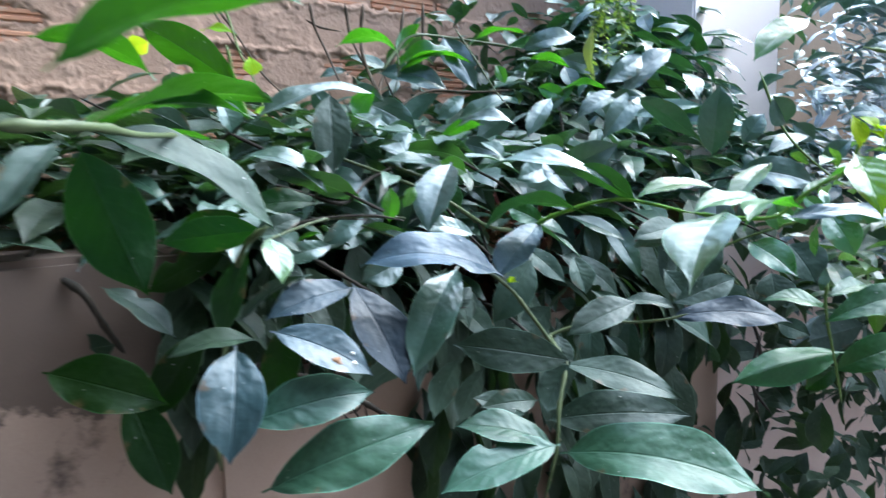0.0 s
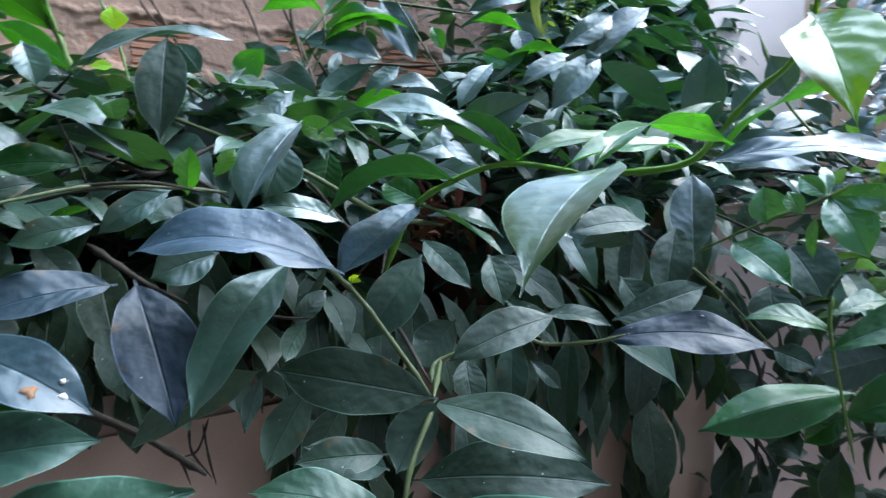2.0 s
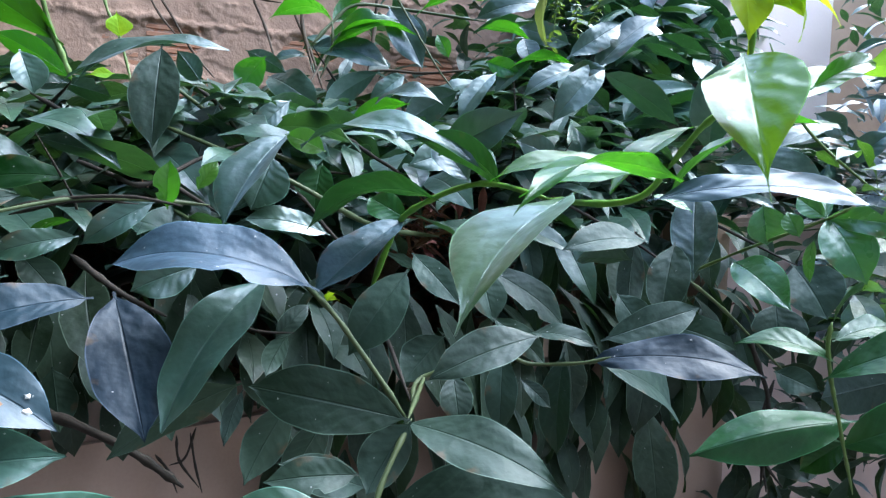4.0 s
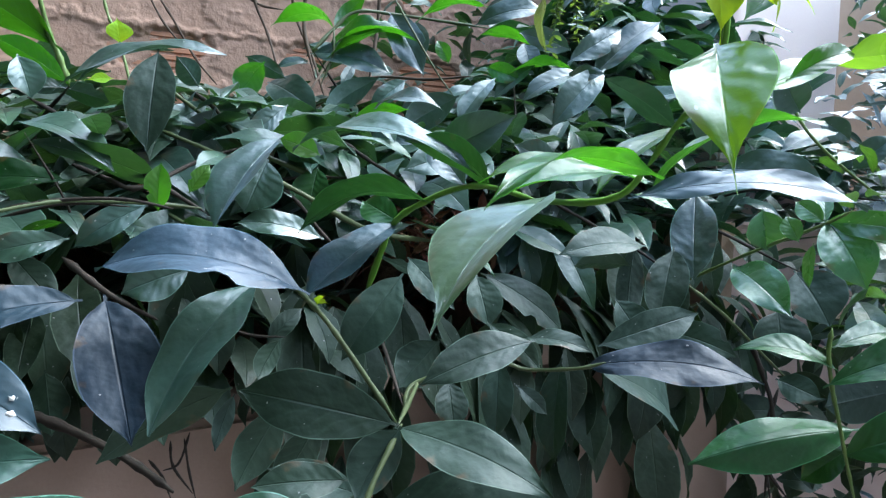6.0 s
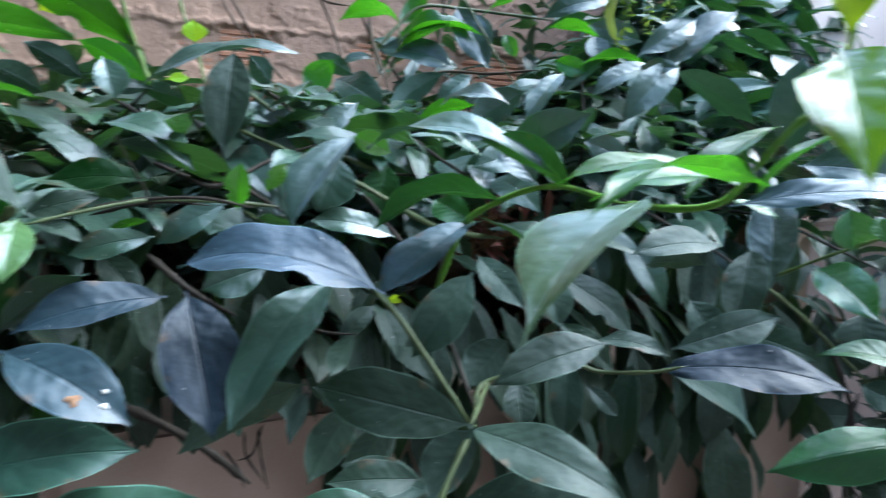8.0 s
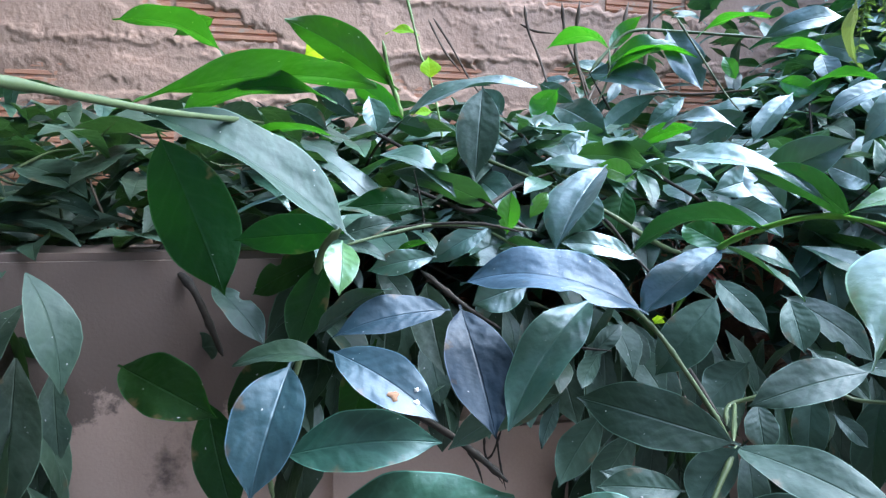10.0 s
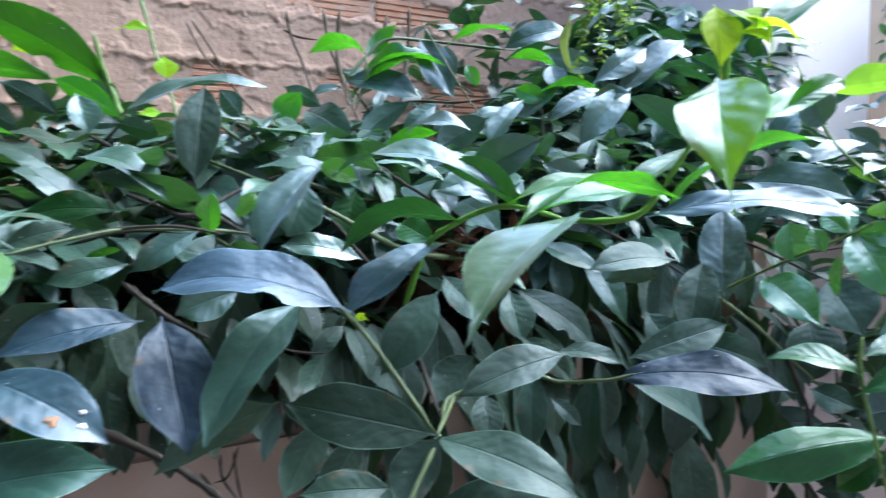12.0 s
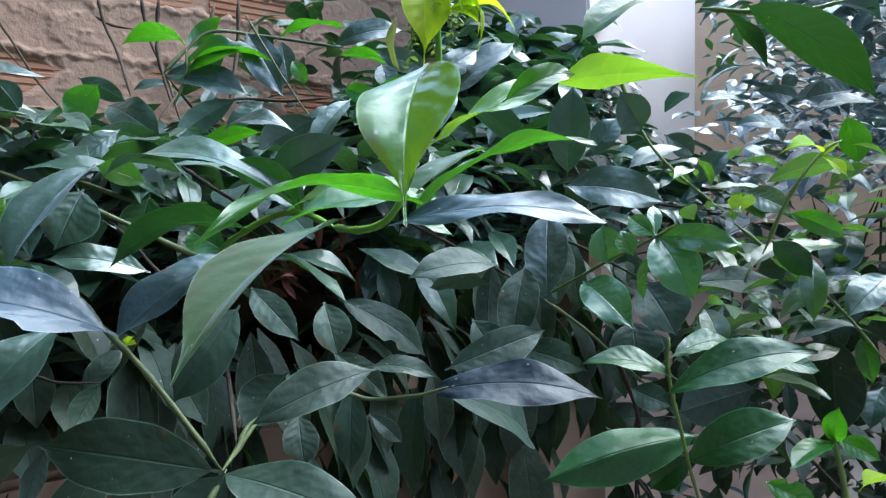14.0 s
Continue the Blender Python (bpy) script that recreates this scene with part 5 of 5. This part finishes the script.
mass("shining_foliage", "dense paler shining vine leaves rising against the pillar", itertools.chain(bed_leaves(800, 0.65, 1.7, 0.02, 0.66, TOP - 0.02, 0.25), bed_leaves(1050, 0.62, 1.8, 0.25, 0.68, 1.22, 0.35), bed_leaves(300, 0.9, 1.45, 0.3, 0.68, 1.42, 0.4)), SHINY)
def wall_leaves(n):
    """Small leaves that climb over the foot of the brick wall."""
    for _ in range(n):
        s = rng.uniform(0.18, 0.80)
        top = 1.33 + 0.34 * min(1.0, max(0.0, (s - 0.2) / 0.5))
        base = at_wall(s, rng.uniform(0.48, 0.68), rng.uniform(1.25, top))
        length = rng.uniform(0.045, 0.10)
        tip, nrm = aimed(base, length, rng.gauss(-1.2, 1.2), rng.gauss(-0.4, 0.4), rng.gauss(0, 0.4))
        yield base, tip, nrm, length * rng.uniform(0.32, 0.46)


mass("brick_wall_foliage", "dark glossy leaves climbing over the brick wall's foot", wall_leaves(190), MASS)


def fringe_leaves(n):
    """Short leaves that hide the coping."""
    for _ in range(n):
        base = at_wall(rng.uniform(-0.2, 0.2), -0.005 - 0.05 * rng.random(), rng.uniform(1.0, 1.1))
        length = rng.uniform(0.055, 0.085)
        tip, nrm = aimed(base, length, -math.pi / 2 + SLANT + rng.gauss(0, 0.8), rng.gauss(-1.0, 0.3), rng.gauss(0, 0.3))
        yield base, tip, nrm, length * rng.uniform(0.4, 0.55)


mass("hanging_foliage", "dark vine leaves hanging down over the planter wall", itertools.chain(curtain_leaves(520), fringe_leaves(80)), DIM)


def far_leaves(n):
    made = 0
    while made < n:
        x, y = rng.uniform(0.75, 3.6), rng.uniform(0.95, 2.9)
        if x < (0.50 if y < 1.6 else 0.60) * y:
            continue
        made += 1
        h = 1.35 + 0.15 * (y - 0.9) + 0.05 * noise.noise(Vector((x * 2, y * 2, 5))) + (0.6 * min(1.0, (x / y - 0.63) / 0.06) if x > 0.63 * y else 0.0)
        z = h - 0.80 * rng.random() ** 1.7
        length = rng.uniform(0.06, 0.12)
        base = Vector((x, y, z))
        tip, nrm = aimed(base, length, rng.gauss(-1.7, 1.3), rng.gauss(-0.32, 0.28), rng.gauss(0, 0.28))
        yield base, tip, nrm, length * rng.uniform(0.32, 0.44)


def low_leaves(n):
    for _ in range(n):
        s, o, z = 0.86 + 1.34 * rng.random() ** 1.3, rng.uniform(-0.24, -0.01), rng.uniform(0.42, 1.14)
        base = at_wall(s, o, z)
        length = rng.uniform(0.045, 0.10)
        tip, nrm = aimed(base, length, rng.uniform(0, 6.28), rng.gauss(-0.5, 0.5), rng.gauss(0, 0.5))
        yield base, tip, nrm, length * rng.uniform(0.42, 0.56)


def climbing_leaves(n):
    for _ in range(n):
        y = rng.uniform(1.3, 2.3)
        x, z = y * rng.uniform(0.67, 1.15), rng.uniform(1.25, 1.25 + 0.42 * y)
        length = rng.uniform(0.05, 0.10)
        base = Vector((x, y, z))
        tip, nrm = aimed(base, length, rng.gauss(-1.7, 1.3), rng.gauss(-0.3, 0.25), rng.gauss(0, 0.3))
        yield base, tip, nrm, length * rng.uniform(0.34, 0.46)


def pillar_leaves(n):
    for _ in range(n):
        y = rng.uniform(2.25, 2.7)
        base = Vector((y * rng.uniform(0.55, 0.63), y, rng.uniform(1.6, 2.0)))
        length = rng.uniform(0.06, 0.11)
        tip, nrm = aimed(base, length, rng.uniform(0, 6.28), rng.gauss(-0.4, 0.4), rng.gauss(0, 0.4))
        yield base, tip, nrm, length * rng.uniform(0.34, 0.46)


mass("creeping_foliage", "dark green leaves straggling past the white pillar", pillar_leaves(40), MASS)
mass("climbing_foliage", "vine leaves climbing beyond the pillar, skylight put into their colour", climbing_leaves(1300), FAR)
mass("low_foliage", "small dark leaves straggling before the pale wall", low_leaves(590), DIM)
mass("far_foliage", "distant vine leaves beyond the pillar, skylight put into their colour", far_leaves(3600), FAR)

def fresh_leaves(n):
    for _ in range(n):
        y = rng.uniform(0.74, 1.0)
        x, z = y * rng.uniform(0.56, 0.95), rng.uniform(0.98, 1.26)
        length = rng.uniform(0.04, 0.085)
        base = Vector((x, y, z))
        tip, nrm = aimed(base, length, rng.uniform(0, 6.28), rng.gauss(-0.3, 0.4), rng.gauss(0, 0.4))
        yield base, tip, nrm, length * rng.uniform(0.34, 0.46)


mass("fresh_foliage", "light green new leaves straggling out beyond the wall", fresh_leaves(110), NEWLEAF)


def litter(n):
    for _ in range(n):
        s, o = rng.uniform(-0.4, 1.2), rng.uniform(0.10, 0.6)
        base = at_wall(s, o, TOP - 0.035 - 0.21 * min(1.0, max(0.0, (0.45 - o) / 0.25)) * min(1.0, max(0.0, (s + 0.3) / 0.2)) + rng.uniform(0, 0.04))
        length = rng.uniform(0.03, 0.08)
        tip, nrm = aimed(base, length, rng.uniform(0, 6.28), rng.gauss(0.1, 0.3), rng.gauss(0, 0.6))
        yield base, tip, nrm, length * rng.uniform(0.1, 0.4)


def fibres(n):
    for _ in range(n):
        s, o = rng.gauss(0.37, 0.07), rng.uniform(0.05, 0.28)
        base = at_wall(s, o, TOP - 0.03 + rng.uniform(-0.02, 0.035))
        length = rng.uniform(0.02, 0.06)
        tip, nrm = aimed(base, length, rng.uniform(0, 6.28), rng.gauss(0.0, 0.5), rng.gauss(0, 0.6))
        yield base, tip, nrm, length * rng.uniform(0.05, 0.25)


mass("leaf_litter", "dry curled brown leaf litter on the planter soil", itertools.chain(litter(500), fibres(320)), DRY, "litter")

# runners and twigs
for k in range(30):
    s, o = rng.uniform(-1.0, 1.3), rng.uniform(0.05, 0.62)
    p = [at_wall(s, o, TOP - 0.06)]
    az = rng.uniform(0, 6.28)
    for q in range(4):
        az += rng.gauss(0, 0.4)
        p.append(p[-1] + Vector((math.cos(az) * 0.09, math.sin(az) * 0.09, rng.uniform(0.0, 0.055))))
    v, f = tube(p, rng.uniform(0.0018, 0.0032), 0.0007, 5, 0.2, k)
    tagged(mesh_ob("vine_runner", v, f, BARK if k % 3 else GREENSTEM), "thin brown woody vine runner in the planter bed", "vine", group="vine runners")

# thin pale shoots lying over the front of the bed
for k in range(30):
    s, o = rng.uniform(-0.75, 0.45), rng.uniform(0.0, 0.40)
    p = [at_wall(s, o, TOP - 0.07), at_wall(s + rng.gauss(0, 0.02), o, rng.uniform(1.17, 1.24))]
    az = SLANT + rng.choice((0.0, math.pi)) + rng.gauss(0, 0.5)
    for q in range(4):
        az += rng.gauss(0, 0.4)
        p.append(p[-1] + Vector((math.cos(az) * 0.045, math.sin(az) * 0.045, rng.gauss(0.002, 0.016))))
    v, f = tube(p, rng.uniform(0.0014, 0.0024), 0.0009, 5, 0.2, k)
    tagged(mesh_ob("vine_runner", v, f, TANSTEM if k % 2 else GREENSTEM), "thin pale tan vine runner lying over the bed", "vine", group="vine runners")

# a sprig with fine light green leaflets hanging before the brick wall
sprig = tagged(new("fern_sprig"), "hanging sprig with fine light green feathery leaflets", "plant")
sprig.matrix_basis = Matrix.Translation((0.18, 1.0, 1.54))
for k in range(5):
    a = Vector((0.150 + 0.015 * k, 0.98 + 0.01 * (k % 3), 1.54))
    low = 1.385 + 0.018 * ((k * 3) % 5)
    p = [a, a + Vector((rng.gauss(0, 0.006), 0, -0.05)), Vector((a.x + rng.gauss(0, 0.012), a.y - 0.01, low))]
    v, f = tube(p, 0.0012, 0.0006, 5, 0.1, k)
    mesh_ob("stalk", v, f, FRESHSTEM, sprig)
    verts, faces, uvs = [], [], []
    line = spline(p, 14)
    for q, c in enumerate(line[4:]):
        for side in (-1, 1):
            base = c
            az = (math.pi if side < 0 else 0.0) + rng.gauss(-0.4, 0.6)
            length = rng.uniform(0.007, 0.015)
            tip, nrm = aimed(base, length, az, rng.gauss(-0.4, 0.4), rng.gauss(0, 0.5))
            v, f, w = leaf_data(length, length * 0.5, 0.05, 0.3, 5000 + k * 100 + q * 2 + side, 5, (-1, -0.1, 0.1, 1))
            m = np.array(leaf_frame(base, tip, nrm))
            n = len(verts)
            verts.extend((np.asarray(v) @ m[:3, :3].T + m[:3, 3]).tolist())
            faces.extend(tuple(i + n for i in g) for g in f)
            uvs.extend(w)
    mesh_ob("frond", verts, faces, FERN, sprig, uvs)

# woody vine stems that carry the distant leaves
for k in range(24):
    x, y = rng.uniform(1.3, 3.4), rng.uniform(1.2, 2.7)
    p = [Vector((x, y, -0.02))]
    for q in range(5):
        p.append(p[-1] + Vector((rng.gauss(0, 0.05), rng.gauss(0, 0.05), 0.25)))
    v, f = tube(p, rng.uniform(0.007, 0.011), 0.003, 6, 0.25, k)
    tagged(mesh_ob("woody_creeper", v, f, BARK), "knotty brown woody vine stem rising from the yard", "vine", group="woody stems beyond the pillar")

# ---------------------------------------------------------------- bricks and smeared mortar
grooved = brick_mesh()
COURSE, LONG = 0.112, 0.202
for row in range(14):
    for col in range(11):
        z = 1.06 + row * COURSE
        s = -1.0 + (col + 0.5 * (row % 2)) * LONG
        if z > 2.0:
            continue
        ob = new("brick", grooved)
        ob.parent = brick_wall
        ob.matrix_parent_inverse = Matrix.Identity(4)
        ob.matrix_basis = pose(s + rng.uniform(-0.003, 0.003), BACK + rng.uniform(-0.002, 0.003), z, 0, rng.uniform(-0.4, 0.4), rng.uniform(-0.6, 0.6))

verts, faces = [], []
NX, NZ = 760, 270


def plate(s, z, fs, fz, seed, cut, soft):
    return min(1.0, max(0.0, (noise.noise(Vector((s * fs, seed, z * fz))) - cut) / soft))


for i in range(NX + 1):
    for j in range(NZ + 1):
        s, z = -1.1 + 2.6 * i / NX, 1.05 + 0.85 * j / NZ
        rag = 0.018 * noise.noise(Vector((s * 18, 2.0, z * 18))) + 0.009 * noise.noise(Vector((s * 55, 5.0, z * 55))) + 0.006 * noise.noise(Vector((s * 130, 8.0, z * 130)))
        a, c = s + rag * 1.5, z + rag
        d = -0.006 + 0.003 * noise.noise(Vector((s * 5.0, 3.0, z * 5.0)))
        # the first coat: bare brick shows where it has fallen off, above all low on the wall
        d += 0.0085 * plate(a, c, 3.6, 7.5, 9.0, 0.0 - 1.3 * min(0.45, max(-0.2, c - 1.36)), 0.06)
        # thin flakes and drips lying on it
        d += 0.0024 * plate(a, c, 8.0, 12.0, 21.0, 0.04, 0.03)
        d += 0.0016 * plate(a, c, 19.0, 24.0, 33.0, 0.14, 0.04)
        lump = noise.noise(Vector((s * 85, 7.0, z * 85)))
        patch = max(0.0, noise.noise(Vector((s * 9, 17.0, z * 9))))
        d += 0.014 * patch * max(0.0, lump - 0.22) + 0.0003 * lump
        joint = ((z + rag - 1.06) % COURSE) / COURSE
        d += 0.0035 if joint > 0.87 else 0.0
        verts.append(at_wall(s, BACK - 0.001 - d, z)[:])
for i in range(NX):
    for j in range(NZ):
        a = i * (NZ + 1) + j
        faces.append((a, a + NZ + 1, a + NZ + 2, a + 1))
tagged(mesh_ob("mortar_smear", verts, faces, MORTAR, smooth=True), "crumbling beige mortar smeared over the brick faces", "mortar", kind="structure")
